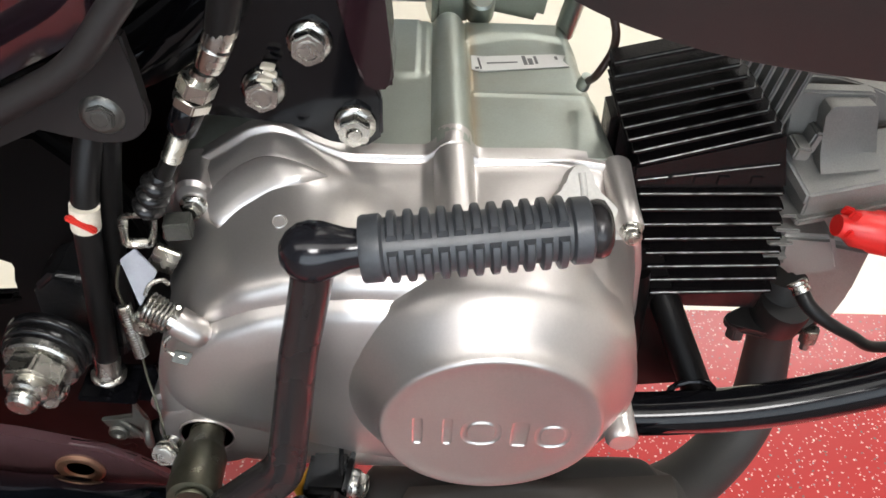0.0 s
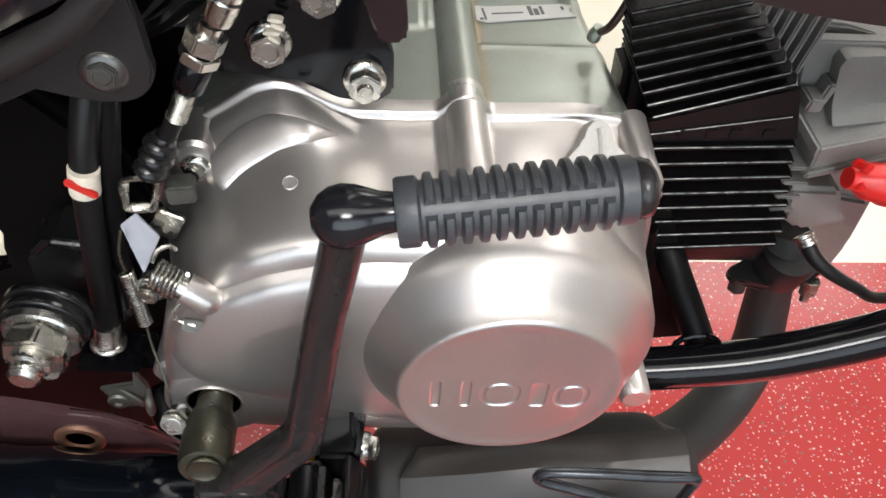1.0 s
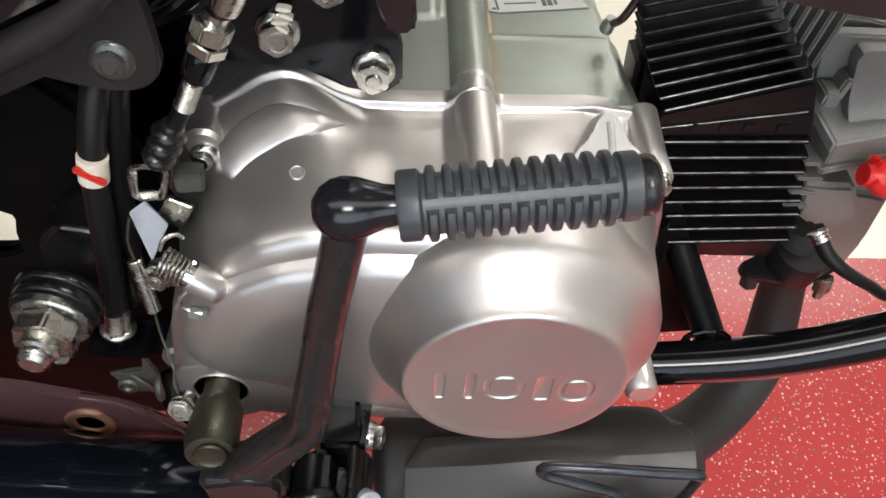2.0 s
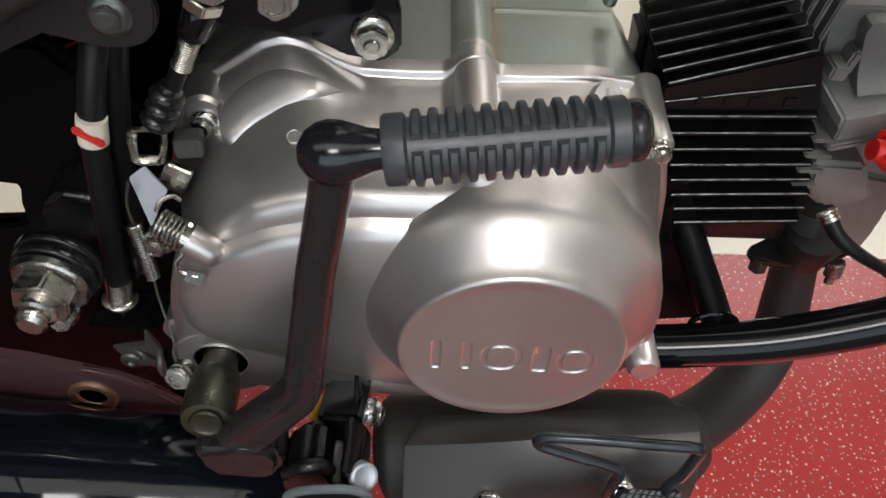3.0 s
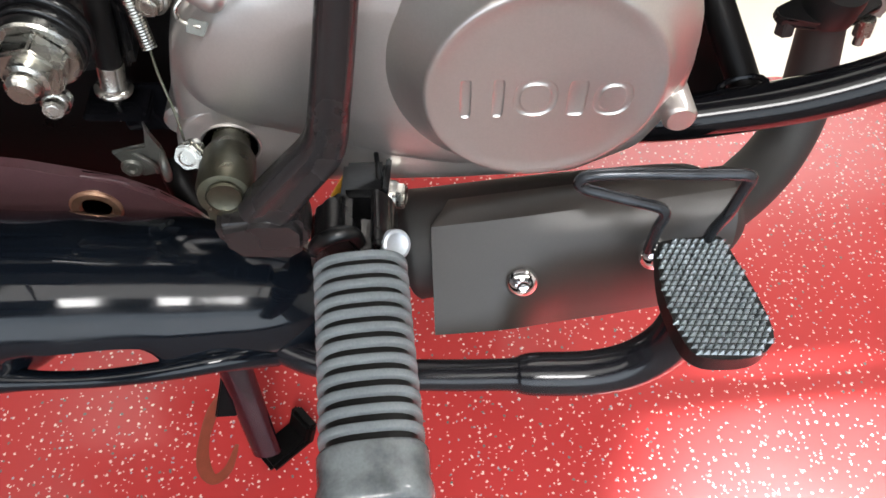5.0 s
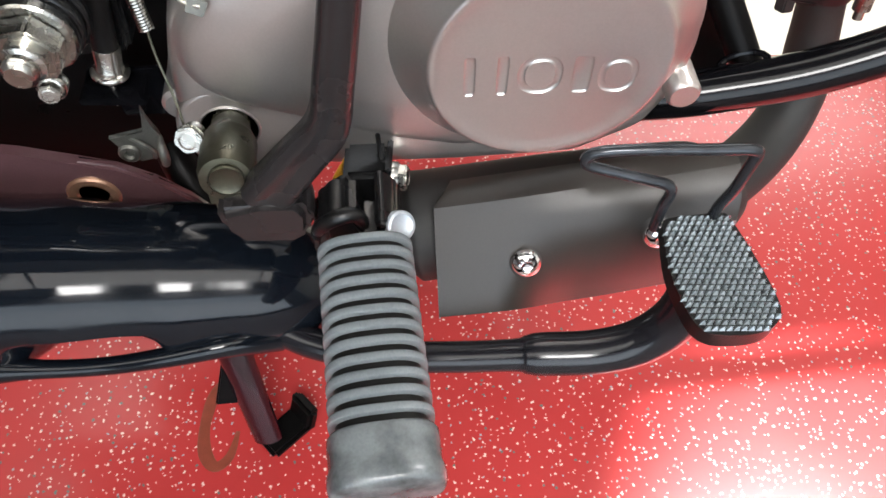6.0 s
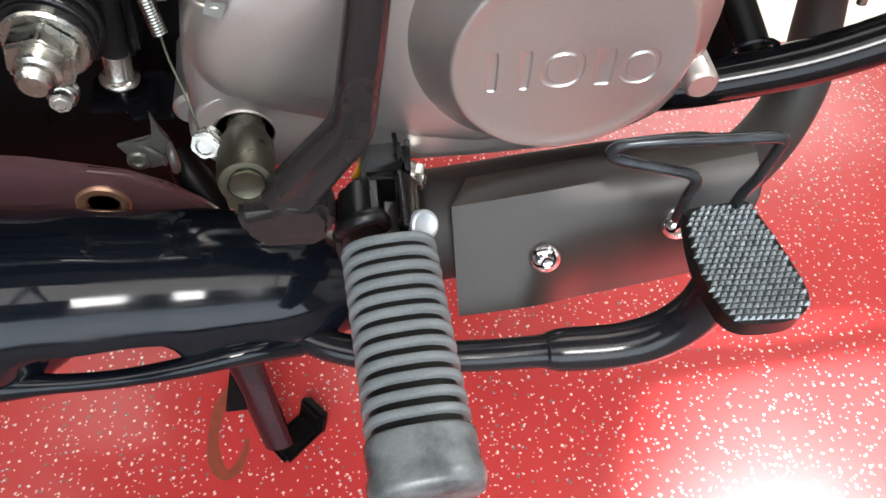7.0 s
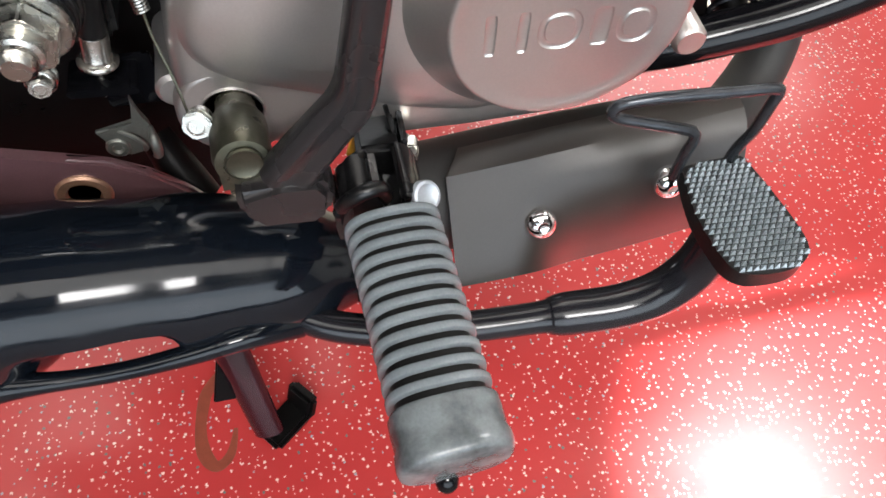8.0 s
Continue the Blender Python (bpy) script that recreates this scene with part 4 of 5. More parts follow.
# muffler with its slotted guard
bm = bm_new()
LINE = glide([(-0.050, 0.1800, 0.2500), (-0.066, 0.1790, 0.2520), (-0.085, 0.1785, 0.2560), (-0.115, 0.1780, 0.2600), (-0.150, 0.1775, 0.2640), (-0.200, 0.1770, 0.2680), (-0.300, 0.1760, 0.2740), (-0.520, 0.1740, 0.2860), (-0.540, 0.1740, 0.2870)], 20)
GIRTH = [q.x for q in glide([(r, 0, 0) for r in (0.0190, 0.0240, 0.0310, 0.0370, 0.0400, 0.0425, 0.0440, 0.0440, 0.0360)], 20)]
rings = []
for q, r in zip(LINE, GIRTH):
    r += 0.00060 * math.sin(128 * q.x + 0.8) + 0.00060 * math.sin(53 * q.x + 1.3)
    cut = blend(q.x, -0.232, -0.174) * (1 - blend(q.x, -0.164, -0.146))
    ring = []
    for k in range(64):
        a = 2 * math.pi * k / 64
        low = (math.degrees(a) + 180) % 360 - 180
        sector = blend(low, -18, 4) * (1 - blend(low, 96, 112))
        rr = r * (1 - 0.66 * cut * sector)
        ring.append(bm.verts.new((q.x, q.y - rr * math.cos(a), q.z - rr * math.sin(a))))
    rings.append(ring)
for a, b in zip(rings, rings[1:]):
    for k in range(64):
        bm.faces.new((a[k], a[(k + 1) % 64], b[(k + 1) % 64], b[k]))
bm.faces.new(rings[0])
bm.faces.new(rings[-1][::-1])
muffler = part("muffler", bm, MUFFLERBLACK, bike, "blue black gloss enamelled muffler")
bm = bm_new()
sweep(bm, [(-0.096, 0.1500, 0.2500), (-0.120, 0.1400, 0.2610), (-0.147, 0.1365, 0.2590), (-0.181, 0.1365, 0.2540), (-0.213, 0.1365, 0.2560), (-0.245, 0.1400, 0.2560), (-0.300, 0.1430, 0.2600)], [0.0090, 0.0065, 0.0052, 0.0046, 0.0052, 0.0100, 0.0130], 18, 6)
part("guard_rail", bm, MUFFLERBLACK, muffler, "gloss black lower rail of the slotted muffler guard")
bm = bm_new()
lathe(bm, [(0.0268, 0.0), (0.0275, 0.001), (0.0275, 0.010), (0.0265, 0.011)], (-0.062, 0.1792, 0.2515), (1, 0.02, -0.12), 36)
part("clamp_band", bm, BLACKGLOSS, muffler)

# ---- frame ----
bm = bm_new()
sweep(bm, [(0.020, 0.262, 0.290), (0.110, 0.2560, 0.2960), (0.150, 0.2530, 0.3030), (0.190, 0.2510, 0.3130), (0.230, 0.2500, 0.3290), (0.270, 0.2500, 0.3510), (0.330, 0.2520, 0.3960), (0.420, 0.258, 0.480)], 0.0127, 28, 7)
rail = part("frame_tube", bm, BLACKGLOSS, bike, "gloss black lower frame tube")
bm = bm_new()
sweep(bm, [(0.1655, 0.266, 0.3020), (0.1570, 0.278, 0.3180), (0.1440, 0.298, 0.3420), (0.1360, 0.322, 0.3580)], 0.0090, 20, 3)
sweep(bm, [(0.128, 0.300, 0.300), (0.124, 0.300, 0.345), (0.120, 0.300, 0.372)], 0.0075, 16, 3)
part("frame_strut", bm, DEADBLACK, rail)
bm = bm_new()
prism(bm, [(0.100, 0.398), (0.132, 0.384), (0.1460, 0.352), (0.1500, 0.338), (0.1660, 0.300), (0.1740, 0.268), (0.100, 0.258)], face_y(0.3050), 0.005, 0.001)
part("strut_gusset", bm, DEADBLACK, rail, "gloss black gusset between the strut and the engine")
bm = bm_new()
sweep(bm, [(0.1560 + 0.0125 * math.cos(a), 0.2590 + 0.008 * math.sin(a), 0.3140 + 0.004 * math.cos(a)) for a in (k * 0.5 for k in range(13))], 0.0018, 8, 1)
part("weld_bead", bm, BLACKGLOSS, rail)

# engine mount plate, bracket beam and bolts
bm = bm_new()
prism(bm, [(-0.098, 0.478), (-0.090, 0.512), (-0.072, 0.548), (-0.040, 0.560), (-0.031, 0.520), (-0.0195, 0.490), (-0.0195, 0.470), (-0.028, 0.463), (-0.045, 0.466), (-0.060, 0.477), (-0.080, 0.478)], face_y(0.2885), 0.005, 0.0015)
mount = part("engine_mount_plate", bm, BLACKGLOSS, bike, "gloss black engine mount plate")
for at, st in (((-0.0485, 0.2830, 0.5170), 0), ((-0.0700, 0.2830, 0.4940), 0), ((-0.0318, 0.2830, 0.4770), 0.0036)):
    bm = bm_new()
    flange_bolt(bm, at, (0.04, -1, 0.02), 0.0095, 0.0130, 0.0075, 24, st)
    part("mount_bolt", bm, ZINC, mount, "zinc plated hexagon flange bolt")
for x, z, l, tilt in ((-0.0652, 0.5092, 0.0064, 8), (-0.0645, 0.5062, 0.0060, 26), (-0.0672, 0.5035, 0.0072, 4), (-0.0665, 0.5005, 0.0058, 38)):
    bm = bm_new()
    prism(bm, [(-l / 2, -0.0004), (-l / 4, -0.0010), (l / 3, -0.0008), (l / 2, 0.0002), (l / 4, 0.0009), (-l / 3, 0.0008)], Matrix.Translation((x, 0.2775, z)) @ Matrix.Rotation(radians(tilt), 4, "Y") @ face_y(0), 0.0040, 0.0003)
    part("paint_stroke", bm, WHITEMARK, mount, "cream paint stroke across the bolt")
bm = bm_new()
prism(bm, [(-0.0155, 0.5000), (-0.0240, 0.4990), (-0.0275, 0.5040), (-0.0310, 0.5180), (-0.0400, 0.5560), (-0.0400, 0.70), (-0.0170, 0.70), (-0.0185, 0.5560), (-0.0150, 0.5200), (-0.0138, 0.5040)], face_y(0.3000), 0.0260, 0.0020, 3)
part("bracket_beam", bm, MAROON, bike, "gloss black bracket hanging from the frame, reflected red in its colour")
# dark backbone and seat frame behind
bm = bm_new()
sweep(bm, [(-0.30, 0.30, 0.43), (-0.19, 0.305, 0.470), (-0.120, 0.310, 0.500), (-0.06, 0.32, 0.560), (-0.02, 0.34, 0.66)], 0.016, 20, 5)
sweep(bm, [(-0.30, 0.33, 0.43), (-0.20, 0.33, 0.445), (-0.16, 0.335, 0.475), (-0.15, 0.34, 0.56)], 0.014, 18, 5)
part("rear_frame_tube", bm, BLACKGLOSS, bike)
bm = bm_new()
prism(bm, [(-0.42, 0.20), (-0.138, 0.20), (-0.116, 0.255), (-0.112, 0.33), (-0.128, 0.37), (-0.140, 0.44), (-0.170, 0.475), (-0.42, 0.47), (-0.42, 0.394), (-0.216, 0.3935), (-0.2045, 0.3985), (-0.2035, 0.389), (-0.2070, 0.378), (-0.2155, 0.367), (-0.2180, 0.357), (-0.42, 0.350)], face_y(0.2850), 0.012, 0.004)
part("frame_gusset", bm, DEADBLACK, bike, "gloss black frame gusset behind the pivot")
bm = bm_new()
prism(bm, [(-0.252, 0.20), (-0.13, 0.20), (-0.125, 0.30), (-0.135, 0.42), (-0.115, 0.48), (-0.10, 0.62), (-0.36, 0.62), (-0.36, 0.314), (-0.255, 0.314)], face_y(0.420), 0.060, 0.006)
part("inner_guard", bm, DEADBLACK, bike, "dark inner mudguard behind the engine")

# box added as a dark blocker for the cover's reflections
bm = bm_new()
prism(bm, [(-0.135, 0.478), (-0.050, 0.478), (-0.022, 0.500), (-0.022, 0.70), (-0.135, 0.70)], face_y(0.372), 0.062, 0.008)
part("air_box", bm, PLASTIC, bike, "black moulded air box added behind the mount plate to block light")

# pivot plate of the frame with bush and nuts
bm = bm_new()
prism(bm, [(-0.40, 0.345), (-0.30, 0.333), (-0.214, 0.3135), (-0.190, 0.305), (-0.171, 0.300), (-0.156, 0.287), (-0.140, 0.272), (-0.128, 0.252), (-0.128, 0.215), (-0.40, 0.215)], face_y(0.2285), 0.006, 0.002)
pivot = part("pivot_plate", bm, PLATEGREY, bike, "gloss black swing arm pivot plate")
bm = bm_new()
lathe(bm, [(0.0075, -0.002), (0.0135, -0.002), (0.0135, 0.0008), (0.0122, 0.0018), (0.0085, 0.0016), (0.0075, 0.0)], (-0.1885, 0.2225, 0.2810), (0, -1, 0.0), 32)
part("bush", bm, COPPER, pivot, "pale copper pivot bush")
bm = bm_new()
lathe(bm, [(0, 0), (0.0192, 0), (0.0195, 0.0005), (0.0195, 0.0040), (0.0190, 0.0046), (0.0180, 0.0048), (0.0180, 0.0070), (0.0185, 0.0073), (0.0185, 0.0096), (0.0180, 0.0102), (0.0174, 0.0104), (0.0174, 0.0122), (0, 0.0122)], (-0.1683, 0.2230, 0.3952), (-0.06, -1, -0.02), 40)
part("pivot_collar", bm, CASTBLACK, bike, "stepped black pivot collar")
bm = bm_new()
prism(bm, [(-0.1880, 0.3720), (-0.1850, 0.4020), (-0.1730, 0.4140), (-0.1520, 0.4100), (-0.1460, 0.3850), (-0.1500, 0.3520), (-0.1800, 0.3500)], face_y(0.2720), 0.0260, 0.0030, 3)
part("swing_arm_lug", bm, CASTBLACK, bike, "black enamelled swing arm lug behind the nut")
bm = bm_new()
ax = V((-0.06, -1, -0.02)).normalized()
at = V((-0.1690, 0.2100, 0.3935))
lathe(bm, [(0.004, -0.001), (0.0165, -0.001), (0.0165, 0.0010), (0.0155, 0.0020), (0.006, 0.0020)], at, ax, 32)
prism(bm, hexagon(0.0235), turn_to(at + ax * 0.0015, ax, 12), 0.0110, 0.0012)
lathe(bm, [(0, 0), (0.0085, 0), (0.0085, 0.0035), (0.0065, 0.0045), (0.0068, 0.0048), (0.0068, 0.0058), (0.0062, 0.006), (0.0068, 0.0068), (0.0062, 0.0076), (0.0068, 0.0085), (0.0062, 0.0093), (0.0050, 0.0105), (0, 0.0105)], at + ax * 0.0125, ax, 28)
nut = part("pivot_nut", bm, ZINC, bike, "large zinc hexagon nut and bolt end")
bm = bm_new()
flange_bolt(bm, (-0.1780, 0.2190, 0.3590), (0.1, -1, 0.2), 0.0065, 0.0085, 0.006, 5)
part("small_bolt", bm, ZINC, nut)

# ---- kick starter ----
LEVERFORM = [(-1.0, 0.25), (-0.93, 0.62), (-0.74, 0.93), (-0.56, 1.0), (-0.36, 0.90), (-0.12, 0.80), (0.16, 0.80), (0.40, 0.90), (0.58, 1.0), (0.76, 0.93), (0.94, 0.62), (1.0, 0.25), (1.0, -0.55), (0.80, -0.95), (0.40, -1.0), (-0.40, -1.0), (-0.80, -0.95), (-1.0, -0.55)]


def lever_bar(bm, points, sizes, steps=6):
    """A forged bar with a shallow channel along its front. sizes: half width and half depth at each point."""
    line, size = glide(points, steps), glide([(a, b, 0) for a, b in sizes], steps)
    rings = []
    for i, q in enumerate(line):
        d = (line[min(i + 1, len(line) - 1)] - line[max(i - 1, 0)]).normalized()
        front = V((0, -1, 0)) - d * d.dot(V((0, -1, 0)))
        front.normalize()
        across = front.cross(d)
        rings.append([bm.verts.new(q + across * (u * size[i].x) + front * (v * size[i].y)) for u, v in LEVERFORM])
    n = len(LEVERFORM)
    for a, b in zip(rings, rings[1:]):
        for k in range(n):
            bm.faces.new((a[k], a[(k + 1) % n], b[(k + 1) % n], b[k]))
    bm.faces.new(rings[0][::-1])
    bm.faces.new(rings[-1])


bm = bm_new()
lever_bar(bm, [(-0.0335, 0.1680, 0.5090), (-0.0352, 0.1680, 0.4980), (-0.0392, 0.1675, 0.4780), (-0.0432, 0.1672, 0.4580), (-0.0484, 0.1670, 0.4250), (-0.0532, 0.1675, 0.3960), (-0.0552, 0.1680, 0.3850), (-0.0590, 0.1682, 0.3755), (-0.0680, 0.1682, 0.3640), (-0.0790, 0.1682, 0.3500), (-0.0880, 0.1685, 0.3380)],
          [(0.0070, 0.0062), (0.0068, 0.0060), (0.0068, 0.0058), (0.0069, 0.0058), (0.0074, 0.0060), (0.0079, 0.0062), (0.0083, 0.0063), (0.0090, 0.0064), (0.0096, 0.0066), (0.0104, 0.0070), (0.0110, 0.0074)])
kick = part("kick_starter", bm, LEVERBLACK, bike, "black satin kick starter lever with a folded rubber pedal")
bm = bm_new()
lathe(bm, [(0, -0.0098), (0.0040, -0.0094), (0.0072, -0.0070), (0.0092, -0.0036), (0.0098, 0.0), (0.0092, 0.0040), (0.0078, 0.0078), (0.0066, 0.0110), (0.0060, 0.0150), (0.0058, 0.022), (0, 0.022)], (-0.0340, 0.1672, 0.5110), (0.99, 0.03, 0.11), 36)
part("lever_head", bm, LEVERGLOSS, kick, "rounded gloss black knuckle of the lever")
bm = bm_new()
prism(bm, [(-0.1085, 0.3385), (-0.1075, 0.3250), (-0.1010, 0.3150), (-0.0780, 0.3130), (-0.0710, 0.3180), (-0.0690, 0.3330), (-0.0740, 0.3420), (-0.0900, 0.3390)], face_y(0.1800), 0.0200, 0.0035, 3)
sweep(bm, [(-0.0820, 0.1850, 0.3290), (-0.0790, 0.1750, 0.3280), (-0.0785, 0.1650, 0.3270)], [0.0105, 0.0108, 0.0100], 24, 4)
part("lever_foot", bm, LEVERBLACK, kick, "black lever foot clamped on the kick shaft")
bm = bm_new()
lathe(bm, [(0, 0), (0.0078, 0.0), (0.0078, 0.012), (0.0086, 0.0125), (0.0086, 0.016), (0.0112, 0.0235), (0.0121, 0.026), (0.0121, 0.0455), (0.0110, 0.0500), (0.0076, 0.0508), (0.0074, 0.0500), (0, 0.0500)], (-0.1055, 0.2200, 0.3375), (0.06, -0.985, 0.20), 36)
prism(bm, [((0.0086 - 0.0007 * (k % 2)) * math.cos(math.pi * k / 20), (0.0086 - 0.0007 * (k % 2)) * math.sin(math.pi * k / 20)) for k in range(40)], turn_to((-0.1054, 0.2180, 0.3379), (0.06, -0.985, 0.20)), 0.0090)
prism(bm, [(-0.0115, -0.020), (0.0115, -0.020), (0.0115, -0.004), (-0.0115, -0.004)], turn_to((-0.1030, 0.1890, 0.3400), (0.0, -1, 0.12)), 0.013, 0.003)
part("kick_shaft", bm, OILSTEEL, kick, "oily dark steel kick shaft end")
bm = bm_new()
lathe(bm, [(0.0066, 0), (0.0074, 0), (0.0076, 0.0012), (0.0070, 0.002), (0.0062, 0.0014), (0, 0.0014)], (-0.1018, 0.1704, 0.3490), (0.06, -0.985, 0.16), 28)
part("pivot_pin", bm, OILSTEEL, kick, "dark steel pivot pin head")
bm = bm_new()
flange_bolt(bm, (-0.1185, 0.1955, 0.3490), (-0.1, -1, 0.45), 0.0050, 0.0112, 0.005, 12)
part("clamp_bolt", bm, ZINC, kick, "zinc clamp bolt")

# folded pedal rubber: core with crossed ribs
bm = bm_new()
GA, GB = V((-0.0170, 0.1675, 0.5125)), V((0.0520, 0.1720, 0.5190))
gx = (GB - GA).normalized()
glen = (GB - GA).length
gy = V((0, -0.72, 0.69))
gy = (gy - gx * gy.dot(gx)).normalized()
gz = gx.cross(gy)


def grip_point(s, ang, r):
    return GA + gx * s + r * (math.cos(ang) * gy + math.sin(ang) * gz)


def arc_rib(bm, s0, s1, a0, a1, r0, r1, n):
    """A raised bar round part of the grip, with sloping flanks."""
    rows = []
    w = s1 - s0
    steps = ((0.0, 0.0), (0.14, 0.70), (0.24, 0.95), (0.5, 1.0), (0.76, 0.95), (0.86, 0.70), (1.0, 0.0))
    for k in range(n + 1):
        a = a0 + (a1 - a0) * k / n
        end = 0.20 if k == 0 else (-0.20 if k == n else 0)
        rows.append([bm.verts.new(grip_point(s0 + w * f, a + end * h, r0 + (r1 - r0) * h)) for f, h in steps])
    for p, q in zip(rows, rows[1:]):
        for j in range(6):
            bm.faces.new((p[j], p[j + 1], q[j + 1], q[j]))
        bm.faces.new((p[0], q[0], q[6], p[6]))
    bm.faces.new(rows[0])
    bm.faces.new(rows[-1][::-1])


rubber = bm_new()
lathe(rubber, [(0.006, -0.0022), (0.0100, -0.0020), (0.0106, -0.001), (0.0106, 0.0042), (0.0098, 0.0050), (0.0091, 0.0052), (0.0089, glen - 0.0078), (0.0098, glen - 0.0076), (0.0104, glen - 0.007), (0.0104, glen - 0.0022), (0.0096, glen - 0.0014), (0.006, glen)], GA, gx, 48)
part("pedal_rubber", rubber, RUBBER, kick, "ribbed black rubber sleeve")
PITCH = (glen - 0.0136) / 11.0
for k in range(11):
    s = 0.0058 + PITCH * k
    for a0, a1 in ((0.11, 2.98), (3.10, 6.17)):
        rib = bm_new()
        arc_rib(rib, s + 0.0002, s + PITCH * 0.80, a0, a1, 0.0084, 0.0113, 18)
        part("grip_rib", rib, RUBBER, kick)
bm = bm_new()
lathe(bm, [(0.0045, -0.003), (0.0080, -0.0022), (0.0091, -0.0004), (0.0093, 0.0014), (0.0086, 0.0034), (0.0060, 0.0050), (0.0030, 0.0057), (0, 0.0058)], GB, gx, 36)
part("end_knob", bm, LEVERBLACK, kick, "rounded black end of the pedal bar")

# ---- footpeg ----
PA, PB = V((-0.0472, 0.1485, 0.3215)), V((-0.0415, 0.0435, 0.3215))
py = (PB - PA).normalized()
plen = (PB - PA).length
px = V((1, 0, 0))
px = (px - py * px.dot(py)).normalized()
pz = px.cross(py)
if pz.z < 0:
    pz = -pz


def peg_section(s, half, high, n=48, power=2.8):
    out = []
    for k in range(n):
        a = 2 * math.pi * k / n
        c, d = math.cos(a), math.sin(a)
        out.append(PA + py * s + px * half * math.copysign(abs(c) ** (2 / power), c) + pz * high * math.copysign(abs(d) ** (2 / power), d))
    return out


STEP = 0.0069


def peg_skin(profile):
    """A closed body along the peg through (distance, share of the full section)."""
    bm = bm_new()
    rings = []
    for s, r in profile:
        taper = 1 - 0.02 * math.sin(math.pi * s / plen)
        rings.append([bm.verts.new(p) for p in peg_section(s, 0.0205 * r * taper, 0.0150 * (1 - (1 - r) * 1.2))])
    for a, b in zip(rings, rings[1:]):
        for k in range(len(a)):
            bm.faces.new((a[k], a[(k + 1) % len(a)], b[(k + 1) % len(a)], b[k]))
    bm.faces.new(rings[0][::-1])
    bm.faces.new(rings[-1])
    return bm


END = 12 * STEP
# near-black core carries the groove shade in its colour, between paler ribs
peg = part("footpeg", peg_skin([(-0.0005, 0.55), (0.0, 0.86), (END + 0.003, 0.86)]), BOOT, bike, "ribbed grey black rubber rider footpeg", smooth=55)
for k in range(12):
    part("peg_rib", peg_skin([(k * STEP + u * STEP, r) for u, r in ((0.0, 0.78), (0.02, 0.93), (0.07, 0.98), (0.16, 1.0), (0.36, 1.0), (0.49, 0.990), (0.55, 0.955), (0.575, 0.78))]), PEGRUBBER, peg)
part("peg_end", peg_skin([(END, 0.70), (END + 0.0004, 0.98), (END + 0.002, 1.03), (END + 0.006, 1.03), (END + 0.013, 1.01), (plen - 0.007, 1.05), (plen - 0.0040, 1.06), (plen - 0.0018, 1.04), (plen - 0.0005, 1.00), (plen, 0.94), (plen + 0.0002, 0.4)]), PEGEND, peg, "smooth rubber end block of the peg", smooth=55)
bm = bm_new()
lathe(bm, [(0, 0), (0.003, 0), (0.003, 0.006), (0.0042, 0.0075), (0.0048, 0.0105), (0.0040, 0.0140), (0.002, 0.0158), (0, 0.016)], PB + V((-0.0035, 0.010, -0.010)), (0, -0.82, -0.55), 20)
part("feeler_pin", bm, BLACKGLOSS, peg, "small black ball ended feeler pin")
bm = bm_new()
prism(bm, [(-0.0690, 0.2980), (-0.0705, 0.3150), (-0.0685, 0.3260), (-0.0640, 0.3330), (-0.0570, 0.3385), (-0.0510, 0.3380), (-0.0475, 0.3300), (-0.0470, 0.3160), (-0.0470, 0.2980)], face_y(0.1800), 0.0240, 0.0048, 4)
sweep(bm, [(-0.0680, 0.1600, 0.3200), (-0.0650, 0.1570, 0.3300), (-0.0570, 0.1560, 0.3370), (-0.0500, 0.1580, 0.3350), (-0.0470, 0.1600, 0.3250)], [0.0030, 0.0034, 0.0036, 0.0034, 0.0028], 12, 4)
prism(bm, [(-0.0500, 0.2980), (-0.0500, 0.3200), (-0.0360, 0.3180), (-0.0360, 0.2980)], face_y(0.1800), 0.0280, 0.0030, 3)
prism(bm, [(-0.0320, 0.3050), (-0.0300, 0.3180), (-0.0330, 0.3290), (-0.0390, 0.3350), (-0.0420, 0.3330), (-0.0400, 0.3050)], face_y(0.1840), 0.0300, 0.0018, 3)
part("peg_clevis", bm, CASTBLACK, peg, "gloss black footpeg clevis", smooth=60)
bm = bm_new()
lathe(bm, [(0.0062, -0.010), (0.0068, 0.0), (0.0064, 0.0009), (0.0052, 0.0013), (0.0044, 0.0008), (0.0020, 0.0002), (0, 0.0002)], (-0.0312, 0.1555, 0.3288), (0.42, -0.58, 0.70), 28)
part("clevis_pin", bm, GALV, peg, "bright zinc clevis pin head")
bm = bm_new()
block(bm, (0.0215, 0.084, 0.020), pose(-0.0445, 0.2250, 0.3050, -16, 0, -2), 0.0025)
block(bm, (0.0028, 0.056, 0.024), pose(-0.0352, 0.2060, 0.3110, -22, 6, -6), 0.0008)
sweep(bm, [(-0.0400, 0.2180, 0.3260), (-0.0385, 0.2000, 0.3235), (-0.0360, 0.1880, 0.3190), (-0.0330, 0.1800, 0.3150)], 0.0012, 8, 3)
bracket = part("peg_bracket", bm, CASTBLACK, bike, "gloss black footpeg bracket under the engine")
bm = bm_new()
block(bm, (0.0012, 0.026, 0.007), pose(-0.0560, 0.1990, 0.3170, -22, -30, -4), 0.0004)
part("amber_strip", bm, AMBER, bracket, "amber strip on the bracket side")
bm = bm_new()
flange_bolt(bm, (-0.0325, 0.2040, 0.3030), (1, -0.25, 0.1), 0.0078, 0.0120, 0.005, 0)
part("bracket_bolt", bm, ZINC, bracket, "zinc hexagon bolt")

